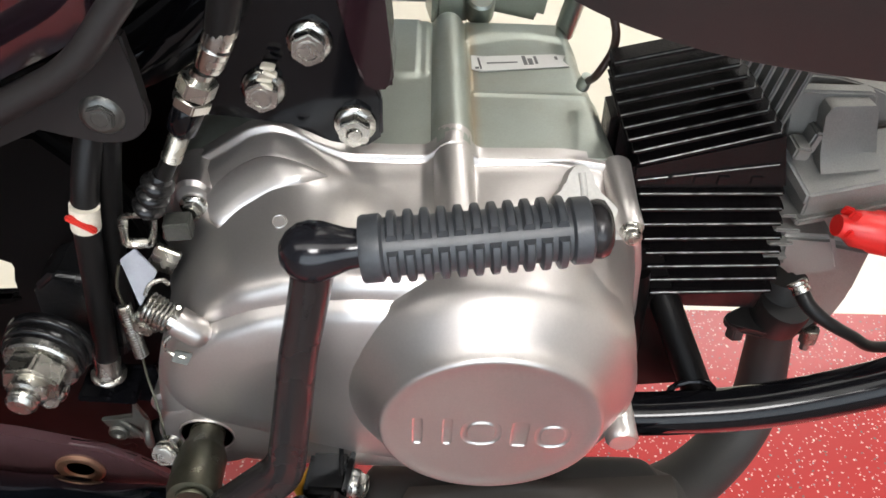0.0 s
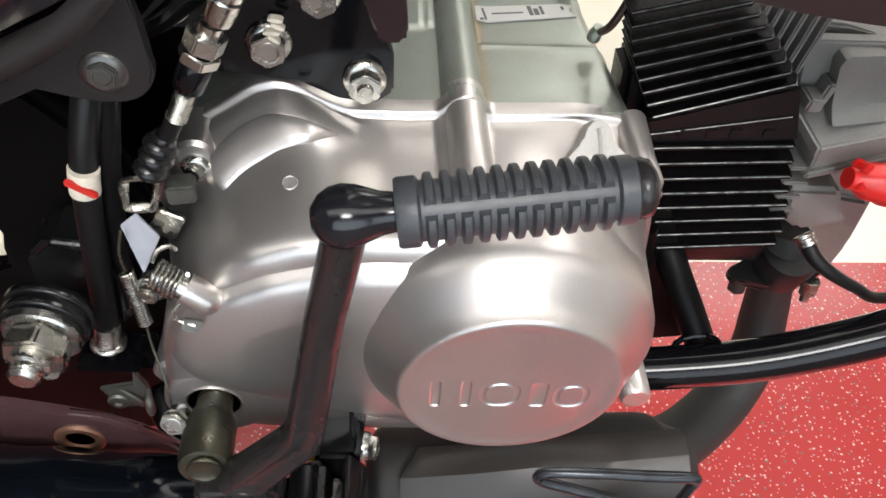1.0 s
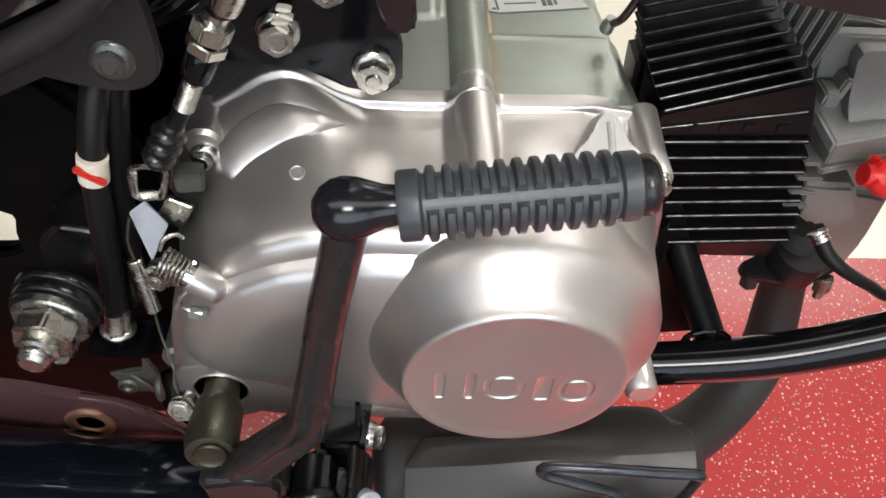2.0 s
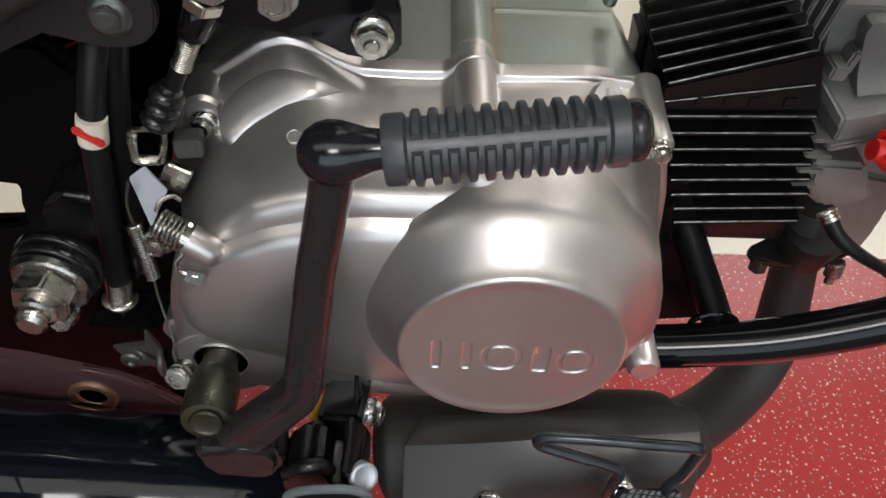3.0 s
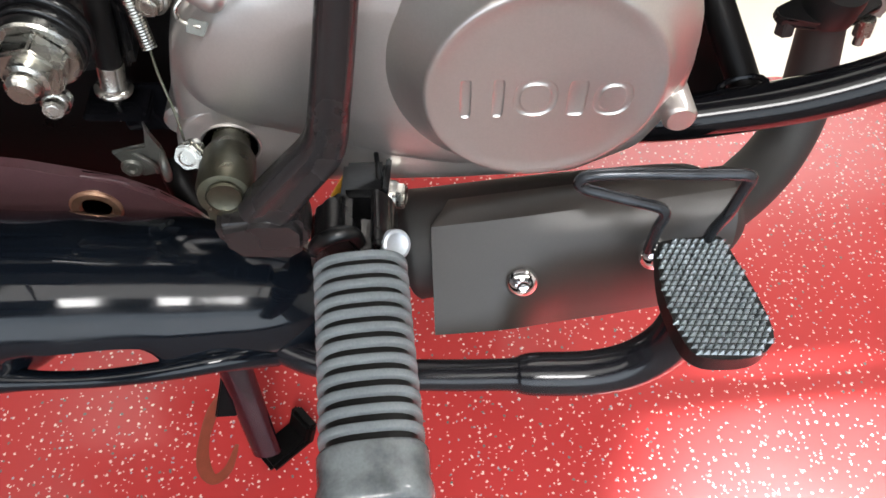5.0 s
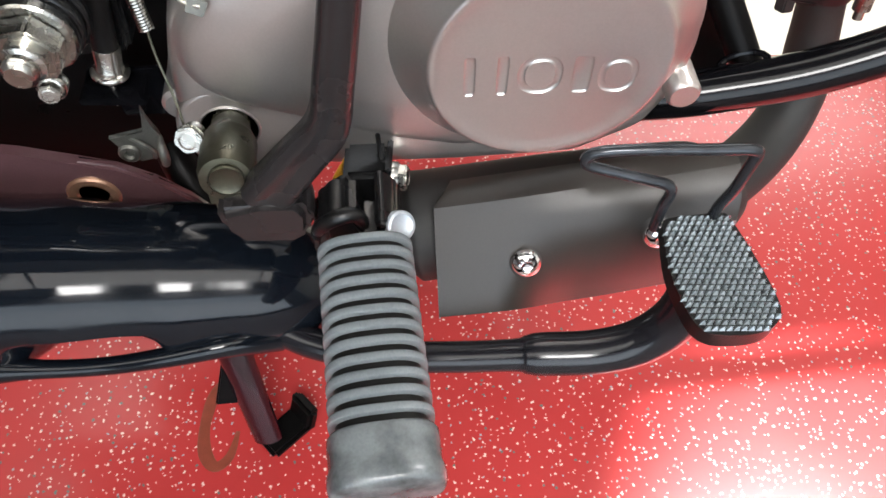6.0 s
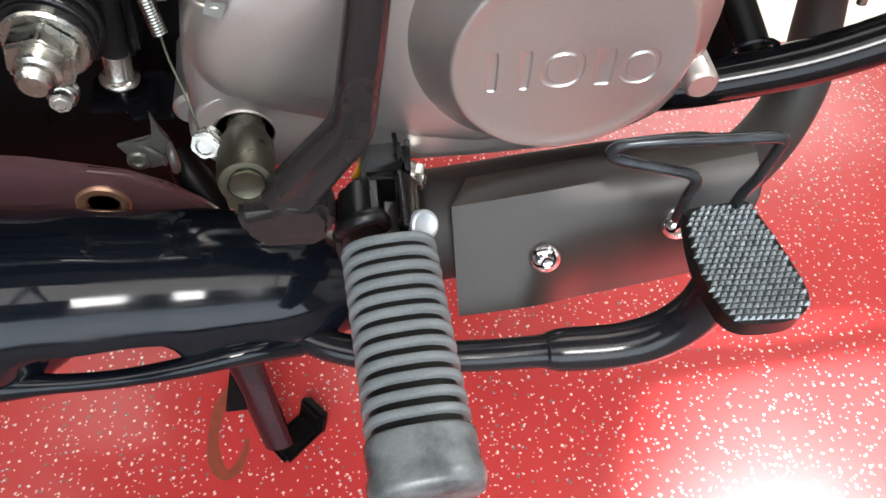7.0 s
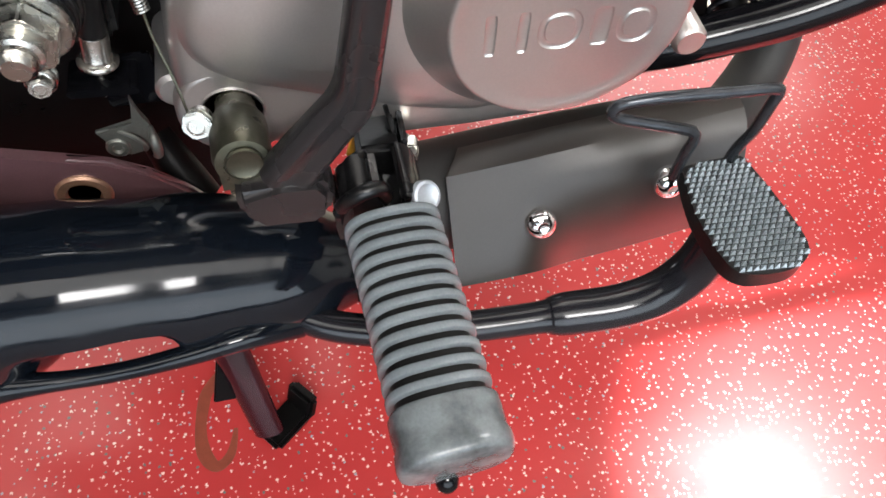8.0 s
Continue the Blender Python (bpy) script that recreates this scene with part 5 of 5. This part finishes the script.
# ---- brake pedal ----
bm = bm_new()
sweep(bm, [(-0.110, 0.160, 0.255), (-0.080, 0.1440, 0.2500), (-0.045, 0.1340, 0.2500), (-0.010, 0.1300, 0.2510), (0.020, 0.1270, 0.2545), (0.026, 0.1265, 0.2550), (0.034, 0.1260, 0.2555), (0.060, 0.1240, 0.2580), (0.080, 0.1240, 0.2660), (0.0935, 0.1260, 0.2830), (0.0985, 0.1290, 0.3080)],
      [0.0078, 0.0080, 0.0080, 0.0080, 0.0082, 0.0096, 0.0108, 0.0110, 0.0112, 0.0112, 0.0110], 22, 6)
pedal = part("brake_pedal", bm, LEVERGLOSS, bike, "black tubular rear brake pedal with a knurled pad")
PAD = [(0.0845, 0.1530), (0.0880, 0.1560), (0.1110, 0.1570), (0.1150, 0.1540), (0.1200, 0.1330), (0.1230, 0.1110), (0.1205, 0.1020), (0.1110, 0.0965), (0.0950, 0.0965), (0.0870, 0.1005), (0.0835, 0.1100), (0.0815, 0.1300)]
PAD = [(q.x, q.y) for q in glide([(x, y, 0) for x, y in PAD + PAD[:1]], 4)[:-1]]
bm = bm_new()
prism(bm, PAD, Matrix.Translation((0, 0, 0.3125)), 0.0095, 0.0022, 3)
part("pedal_pad", bm, BOOT, pedal, "black pedal pad base")


def inside(x, y, outline, margin):
    best, hit = 1e9, False
    for (x0, y0), (x1, y1) in zip(outline, outline[1:] + outline[:1]):
        if (y0 > y) != (y1 > y) and x < (x1 - x0) * (y - y0) / (y1 - y0) + x0:
            hit = not hit
        k = max(0, min(1, ((x - x0) * (x1 - x0) + (y - y0) * (y1 - y0)) / ((x1 - x0) ** 2 + (y1 - y0) ** 2)))
        best = min(best, math.hypot(x - x0 - k * (x1 - x0), y - y0 - k * (y1 - y0)))
    return hit and best > margin


bm = bm_new()
ALONG, SLANT = 0.0030 * Vector((math.cos(radians(-4)), math.sin(radians(-4)))), 0.0032 * Vector((math.cos(radians(56)), math.sin(radians(56))))
for i in range(-30, 31):
    for j in range(-16, 17):
        x, y = Vector((0.1020, 0.1270)) + ALONG * i + SLANT * j
        if inside(x, y, PAD, 0.0007):
            rings = []
            for half, z in ((0.47, 0.3219), (0.06, 0.3238)):
                rings.append([bm.verts.new((*(Vector((x, y)) + half * (dx * ALONG + dy * SLANT)), z)) for dx, dy in ((1, -1), (1, 1), (-1, 1), (-1, -1))])
            for k in range(4):
                bm.faces.new((rings[0][k], rings[0][(k + 1) % 4], rings[1][(k + 1) % 4], rings[1][k]))
            bm.faces.new(rings[1])
# black studs coloured pale so that ceiling glints are painted in
STUDS = node_material("black_pad_studs_glint", (0.40, 0.445, 0.465), 0.19, 0.6, grain=0.3, blotch=0.6, tint=(0.06, 0.072, 0.078), blotch_scale=300)
tagged(part("pad_studs", bm, STUDS, pedal, "pyramid studs of the pedal pad, glints in their colour", smooth=20), kind="stuff")
bm = bm_new()
sweep(bm, [(0.1075, 0.1560, 0.3140), (0.1078, 0.1550, 0.3300), (0.1085, 0.1515, 0.3460), (0.1105, 0.1520, 0.3620), (0.1112, 0.1522, 0.3672), (0.1080, 0.1523, 0.3700), (0.090, 0.1530, 0.3705), (0.065, 0.1545, 0.3708), (0.0480, 0.1560, 0.3690), (0.0435, 0.1565, 0.3650), (0.0455, 0.1560, 0.3612),
           (0.0560, 0.1545, 0.3580), (0.0700, 0.1525, 0.3545), (0.0790, 0.1512, 0.3515), (0.0808, 0.1505, 0.3470), (0.0800, 0.1510, 0.3380), (0.0815, 0.1540, 0.3180)], 0.0025, 12, 4)
part("toe_guard", bm, GUARDSTEEL, pedal, "bent black wire toe guard")

# ---- stand leg ----
bm = bm_new()
sweep(bm, [(-0.172, 0.270, 0.170), (-0.158, 0.226, 0.100), (-0.145, 0.188, 0.012)], [0.0135, 0.0130, 0.0115], 16, 4, 0.6, (0, 1, 0))
stand = part("centre_stand", bm, MAROON, bike, "black centre stand leg standing on the floor")
bm = bm_new()
block(bm, (0.040, 0.024, 0.009), pose(-0.1330, 0.1950, 0.0046, 0, 0, 40), 0.003)
block(bm, (0.010, 0.026, 0.024), pose(-0.1180, 0.2080, 0.0130, 0, 18, 40), 0.003)
part("stand_foot", bm, DEADBLACK, stand)
bm = bm_new()
block(bm, (0.024, 0.003, 0.044), pose(-0.1610, 0.2150, 0.0680, -30, 24, 12), 0.001)
part("stand_tab", bm, DEADBLACK, stand)

# ---- clutch cable, release arm and springs ----
bm = bm_new()
sweep(bm, [(-0.116, 0.247, 0.458), (-0.1085, 0.2465, 0.4720), (-0.1000, 0.2460, 0.4880), (-0.0930, 0.2460, 0.5020), (-0.0875, 0.2460, 0.5150), (-0.080, 0.2460, 0.5260), (-0.072, 0.2460, 0.5440), (-0.062, 0.2480, 0.590), (-0.055, 0.26, 0.66)], [0.0035, 0.0035, 0.0035, 0.0035, 0.0035, 0.0035, 0.0060, 0.0058, 0.0058], 16, 4)
cable = part("clutch_cable", bm, BOOT, bike, "black clutch cable with a zinc adjuster")
cdir = V((0.0135, 0.0, 0.0280)).normalized()
bm = bm_new()
lathe(bm, [(0, 0), (0.0050, 0), (0.0055, 0.002), (0.0057, 0.009), (0.0053, 0.0095), (0.0053, 0.0105), (0.0058, 0.0110), (0.0058, 0.018), (0.0052, 0.020), (0, 0.020)], V((-0.0800, 0.2460, 0.5260)), cdir, 24)
part("cable_ferrule", bm, ZINC, cable, "bright crimped cable ferrule")
bm = bm_new()
at = V((-0.0895, 0.2460, 0.5095))
prism(bm, hexagon(0.0134), turn_to(at, cdir, 15), 0.0050, 0.0006)
prism(bm, hexagon(0.0130), turn_to(at + cdir * 0.0058, cdir, 38), 0.0075, 0.0006)
lathe(bm, [(0, 0), (0.0045, 0), (0.0045, 0.004), (0, 0.004)], at + cdir * 0.013, cdir, 18)
part("adjuster_nut", bm, ZINC, cable, "zinc adjuster lock nuts")
bm = bm_new()
lathe(bm, [(0, 0), (0.0058, 0), (0.0062, 0.0006), (0.0062, 0.0114), (0.0058, 0.012), (0, 0.012)], at - cdir * 0.0125, cdir, 20)
part("cable_holder", bm, BLACKGLOSS, cable)
bm = bm_new()
for k in range(15):
    lathe(bm, [(0.0036, 0), (0.0043, 0.0005), (0.0036, 0.0011)], at - cdir * (0.0135 + 0.0011 * k), cdir, 18)
part("thread", bm, ZINC, cable, "threaded zinc adjuster end")
bm = bm_new()
prof = [(0, 0)]
for k in range(3):
    prof += [(0.0050, 0.0005 + 0.0072 * k), (0.0064, 0.0014 + 0.0072 * k), (0.0072, 0.0030 + 0.0072 * k), (0.0070, 0.0042 + 0.0072 * k), (0.0060, 0.0056 + 0.0072 * k), (0.0050, 0.0064 + 0.0072 * k)]
prof += [(0.0050, 0.0225), (0.0040, 0.0240), (0, 0.0240)]
lathe(bm, prof, V((-0.1190, 0.2475, 0.4535)), (V((-0.1035, 0.2463, 0.4800)) - V((-0.1160, 0.2470, 0.4560))).normalized(), 24)
part("rubber_boot", bm, BELLOWS, cable, "black bellows boot")
bm = bm_new()
# clevis ring of the release arm
sweep(bm, [(-0.1300, 0.2455, 0.4480), (-0.1275, 0.2445, 0.4530), (-0.1180, 0.2445, 0.4540), (-0.1165, 0.2455, 0.4500), (-0.1205, 0.2470, 0.4365), (-0.1235, 0.2475, 0.4345), (-0.1300, 0.2470, 0.4345), (-0.1320, 0.2460, 0.4370)], 0.0015, 8, 3, 1.6, None, True)
arm = part("release_arm", bm, ZINC, bike, "zinc clutch release arm with its cable clevis")
bm = bm_new()
plate = [V(q) for q in ((-0.1365, 0.2449, 0.4262), (-0.1300, 0.2490, 0.4297), (-0.1205, 0.2435, 0.4208), (-0.1275, 0.2320, 0.4090))]
low, high = [bm.verts.new(q + V((0.0004, -0.0018, 0.0015))) for q in plate], [bm.verts.new(q) for q in plate]
bm.faces.new(low)
bm.faces.new(high[::-1])
for k in range(4):
    bm.faces.new((low[k], low[(k + 1) % 4], high[(k + 1) % 4], high[k]))
bmesh.ops.bevel(bm, geom=list(bm.edges), offset=0.0005, segments=2, affect="EDGES")
part("arm_plate", bm, BLUESTEEL, arm, "flat zinc arm plate")
bm = bm_new()
block(bm, (0.012, 0.004, 0.016), pose(-0.1180, 0.2480, 0.4240, 0, 30, 0), 0.001)
part("arm_link", bm, ZINC, arm)
bm = bm_new()
block(bm, (0.012, 0.010, 0.010), pose(-0.1100, 0.2540, 0.4390, 0, 0, 8), 0.001)
part("cable_stay", bm, PEWTER, arm, "dark cable stay block")
sp = V((0.0130, -0.004, -0.0060)).normalized()
bm = bm_new()
coil(bm, V((-0.1150, 0.2140, 0.4300)), sp, 0.0060, 0.0115, 6.2, 0.0009)
lathe(bm, [(0, 0), (0.0048, 0), (0.0048, 0.014), (0, 0.014)], V((-0.1150, 0.2140, 0.4300)), sp, 20)
sweep(bm, [(-0.1150, 0.2150, 0.4355), (-0.1130, 0.2180, 0.4390), (-0.1085, 0.2200, 0.4400), (-0.1065, 0.2205, 0.4370)], 0.0010, 8, 4)
sweep(bm, [(-0.1045, 0.2080, 0.4205), (-0.1090, 0.2060, 0.4160), (-0.1080, 0.2050, 0.4110), (-0.1010, 0.2040, 0.4085)], 0.0010, 8, 4)
part("return_spring", bm, ZINC, arm, "bright coiled return spring")
bm = bm_new()
lathe(bm, [(0, 0), (0.0066, 0), (0.0066, 0.011), (0.0052, 0.0145), (0.0030, 0.016), (0, 0.0162)], V((-0.1040, 0.2120, 0.4240)), (0.80, -0.15, -0.58), 24)
part("arm_boss", bm, SILVER, arm, "rounded silver boss beside the spring")
bm = bm_new()
prism(bm, [(-0.0035, -0.0025), (0.0035, -0.0025), (0.0040, 0.0035), (-0.0035, 0.0030)], Matrix.Translation((-0.1030, 0.2045, 0.4080)) @ Euler((radians(60), radians(25), 0)).to_matrix().to_4x4(), 0.0015, 0.0004)
part("spring_hook", bm, PEWTER, arm)
bm = bm_new()
flange_bolt(bm, (-0.1245, 0.2280, 0.4040), (-0.2, -1, 0.1), 0.0068, 0.0088, 0.005, 8)
part("case_bolt", bm, ZINC, cover)

# brake rod spring and wire
bm = bm_new()
s0, s1 = V((-0.1342, 0.2300, 0.4120)), V((-0.1310, 0.2240, 0.3830))
coil(bm, s0, s1 - s0, 0.0027, (s1 - s0).length, 22, 0.00068, 6)
switch = part("brake_switch_spring", bm, ZINC, bike, "thin stretched steel spring and wire")
bm = bm_new()
sweep(bm, [(-0.1325, 0.2350, 0.4330), (-0.1352, 0.2320, 0.4220), s0], 0.0007, 6, 3)
part("wire", bm, OILSTEEL, switch, "thin dark steel wire")
bm = bm_new()
sweep(bm, [s1, (-0.1300, 0.2200, 0.3720), (-0.1260, 0.2120, 0.3560), (-0.1235, 0.2040, 0.3420), (-0.1225, 0.2010, 0.3340)], 0.0006, 6, 3)
part("wire", bm, OILSTEEL, switch, "thin dark steel wire")

# black hoses with the painted mark, ferrule and bracket
bm = bm_new()
sweep(bm, [(-0.120, 0.280, 0.560), (-0.1310, 0.2620, 0.505), (-0.1360, 0.2500, 0.4850), (-0.1415, 0.2410, 0.4590), (-0.1485, 0.2390, 0.4150), (-0.1550, 0.2385, 0.3750), (-0.1578, 0.2385, 0.3600)], [0.0060, 0.0060, 0.0058, 0.0056, 0.0056, 0.0055, 0.0054], 20, 5)
hose = part("brake_cable_hose", bm, BOOT, bike, "black sleeved cable with a red and white mark")
bm = bm_new()
sweep(bm, [(-0.1403, 0.2398, 0.4630), (-0.1415, 0.2396, 0.4580), (-0.1428, 0.2394, 0.4510)], 0.0061, 20, 4)
part("white_band", bm, WHITEMARK, hose, "white paint band")
bm = bm_new()
block(bm, (0.0135, 0.0030, 0.0030), pose(-0.1412, 0.2338, 0.4575, 0, 42, 6), 0.0008)
part("red_stroke", bm, REDTAPE, hose, "red paint stroke over the white band")
bm = bm_new()
sweep(bm, [(-0.128, 0.262, 0.500), (-0.1320, 0.2580, 0.4840), (-0.1380, 0.2560, 0.4580), (-0.1430, 0.2550, 0.4300), (-0.1500, 0.2560, 0.380)], [0.0066, 0.0066, 0.0066, 0.0062, 0.0056], 18, 5)
part("second_hose", bm, BOOT, hose)
bm = bm_new()
hd = V((-0.0028, 0.0, -0.0150)).normalized()
lathe(bm, [(0, 0), (0.0060, 0), (0.0062, 0.0006), (0.0060, 0.0115), (0.0064, 0.0120), (0.0066, 0.0136), (0.0082, 0.0142), (0.0088, 0.0150), (0.0088, 0.0160), (0.0078, 0.0168), (0.0074, 0.0182), (0.0040, 0.0190), (0.0018, 0.0200), (0.0018, 0.036), (0, 0.036)], V((-0.1570, 0.2385, 0.3640)), hd, 28)
part("hose_ferrule", bm, ZINC, hose, "zinc ferrule on the cable end")
bm = bm_new()
block(bm, (0.030, 0.022, 0.004), pose(-0.1610, 0.2400, 0.3375, 0, 4, 0), 0.001)
block(bm, (0.026, 0.004, 0.030), pose(-0.1540, 0.2500, 0.3250, 0, 0, 0), 0.001)
part("cable_bracket", bm, BLACKGLOSS, bike, "gloss black cable bracket")
bm = bm_new()
prism(bm, [(-0.1575, 0.3070), (-0.1562, 0.3160), (-0.1548, 0.3250), (-0.1530, 0.3120), (-0.1520, 0.3060), (-0.1500, 0.3010), (-0.1520, 0.2920), (-0.1560, 0.2870), (-0.1650, 0.2850), (-0.1690, 0.2880), (-0.1720, 0.2960), (-0.1770, 0.3040), (-0.1690, 0.3050)], face_y(0.2420), 0.0030, 0.0008)
lathe(bm, [(0.0018, -0.004), (0.0058, -0.004), (0.0058, 0.0005), (0.0048, 0.0016), (0.0030, 0.0016), (0.0020, 0.0002), (0, 0.0002)], (-0.1690, 0.2385, 0.2930), (0, -1, 0.1), 24)
sweep(bm, [(-0.1510, 0.2400, 0.3030), (-0.1500, 0.2345, 0.3010), (-0.1498, 0.2325, 0.2960), (-0.1505, 0.2330, 0.2900), (-0.1530, 0.2360, 0.2865)], [0.0012, 0.0022, 0.0026, 0.0022, 0.0014], 10, 4)
sweep(bm, [(-0.1660, 0.2400, 0.3030), (-0.1600, 0.2370, 0.3010), (-0.1560, 0.2370, 0.2950), (-0.1570, 0.2385, 0.2890)], 0.0013, 8, 4)
part("cable_clip", bm, PEWTER, bike, "small grey steel cable clip")

bm = bm_new()
sweep(bm, [(-0.1550, 0.2560, 0.2800), (-0.1500, 0.2480, 0.2710), (-0.1440, 0.2410, 0.2610), (-0.1380, 0.2340, 0.2500)], [0.0085, 0.0098, 0.0102, 0.0105], 22, 5)
part("stay_tube", bm, DEADBLACK, bike, "black stay tube behind the muffler")

# ---- body panels over the engine ----
bm = bm_new()
prism(bm, [(-0.200, 0.470), (-0.162, 0.494), (-0.145, 0.5035), (-0.134, 0.4995), *[(-0.1185 + 0.0160 * math.cos(a), 0.5120 + 0.0155 * math.sin(a)) for a in np.linspace(-1.9, 0.35, 6)], (-0.1040, 0.5290), (-0.1050, 0.5430), (-0.118, 0.5360), (-0.150, 0.5200), (-0.200, 0.495)], face_y(0.2430), 0.006, 0.0010)
stay = part("panel_stay", bm, PLASTIC, bike, "dark grey moulded panel stay with a steel bolt")
bm = bm_new()
flange_bolt(bm, (-0.1195, 0.2375, 0.5100), (0.05, -1, 0.05), 0.0084, 0.0100, 0.003, 20)
part("stay_bolt", bm, DARKSTEEL, stay, "dull dark steel flange bolt")
bm = bm_new()
sweep(bm, [(-0.330, 0.215, 0.435), (-0.200, 0.2170, 0.4920), (-0.150, 0.2200, 0.5200), (-0.118, 0.2200, 0.5390), (-0.101, 0.2220, 0.5570), (-0.088, 0.2250, 0.5770), (-0.070, 0.23, 0.63)], [0.0080, 0.0060, 0.0052, 0.0050, 0.0050, 0.0050, 0.0050], 20, 5, 1.0, (0, 0, 1))
part("panel_trim", bm, PLASTIC, bike, "dark grey moulded trim strip under the side panel")
# unseen slab added overhead to keep light off the cover's top slopes
bm = bm_new()
prism(bm, [(-0.46, 0.140), (-0.030, 0.140), (-0.022, 0.300), (-0.026, 0.520), (-0.46, 0.520)], Matrix.Translation((0, 0, 0.70)), 0.05, 0.012, 3)
part("seat_light_block", bm, PLASTIC, bike, "unseen black seat base added above the air box to block light")


def curved_panel(name, low, high, bulge, material, label):
    """A bowed panel between a lower and an upper edge, with thickness."""
    bm = bm_new()
    a, b = glide(low, 6), glide(high, 6)
    rows = []
    for j in range(9):
        v = j / 8
        rows.append([p.lerp(q, v) + V((0, -bulge * math.sin(math.pi * v), 0)) for p, q in zip(a, b)])
    front = [[bm.verts.new(p) for p in r] for r in rows]
    back = [[bm.verts.new(p + V((0, 0.012, 0))) for p in r] for r in rows]
    n, k = len(front), len(front[0])
    for j in range(n - 1):
        for i in range(k - 1):
            bm.faces.new((front[j][i], front[j][i + 1], front[j + 1][i + 1], front[j + 1][i]))
            bm.faces.new((back[j][i], back[j + 1][i], back[j + 1][i + 1], back[j][i + 1]))
        bm.faces.new((front[j][0], front[j + 1][0], back[j + 1][0], back[j][0]))
        bm.faces.new((front[j][-1], back[j][-1], back[j + 1][-1], front[j + 1][-1]))
    for i in range(k - 1):
        bm.faces.new((front[0][i], back[0][i], back[0][i + 1], front[0][i + 1]))
        bm.faces.new((front[-1][i], front[-1][i + 1], back[-1][i + 1], back[-1][i]))
    return part(name, bm, material, bike, label)


curved_panel("side_panel", [(-0.40, 0.234, 0.415), (-0.20, 0.236, 0.500), (-0.150, 0.2385, 0.5240), (-0.118, 0.2390, 0.5410), (-0.102, 0.2410, 0.5580), (-0.090, 0.2440, 0.5800)], [(-0.40, 0.245, 0.70), (-0.20, 0.24, 0.72), (-0.15, 0.24, 0.73), (-0.12, 0.24, 0.73), (-0.105, 0.24, 0.73), (-0.09, 0.24, 0.73)], 0.028, GLOSSPLASTIC, "glossy black side panel with reflected red in its colour")
curved_panel("tank_shroud", [(0.000, 0.212, 0.600), (0.030, 0.214, 0.5790), (0.060, 0.215, 0.5640), (0.100, 0.215, 0.5535), (0.152, 0.214, 0.5475), (0.22, 0.210, 0.545), (0.34, 0.20, 0.555), (0.46, 0.205, 0.590)], [(-0.02, 0.23, 0.80), (0.03, 0.21, 0.80), (0.06, 0.20, 0.80), (0.10, 0.195, 0.80), (0.15, 0.19, 0.80), (0.22, 0.19, 0.80), (0.34, 0.19, 0.80), (0.46, 0.20, 0.78)], 0.010, PLASTIC, "dark grey plastic tank shroud")


# a faint tan loop on the floor under the stand
bm = bm_new()
sweep(bm, [(-0.182, 0.250, 0.0001), (-0.194, 0.232, 0.0001), (-0.199, 0.205, 0.0001), (-0.197, 0.184, 0.0001), (-0.188, 0.172, 0.0001), (-0.177, 0.180, 0.0001), (-0.172, 0.200, 0.0001)], [0.003, 0.0050, 0.0044, 0.0056, 0.0044, 0.0036, 0.0016], 10, 5, 0.04, (0, 0, 1))
tagged(part("floor_tan_loop", bm, TANLOOP, None), "faint tan loop on the red flooring", "stain")
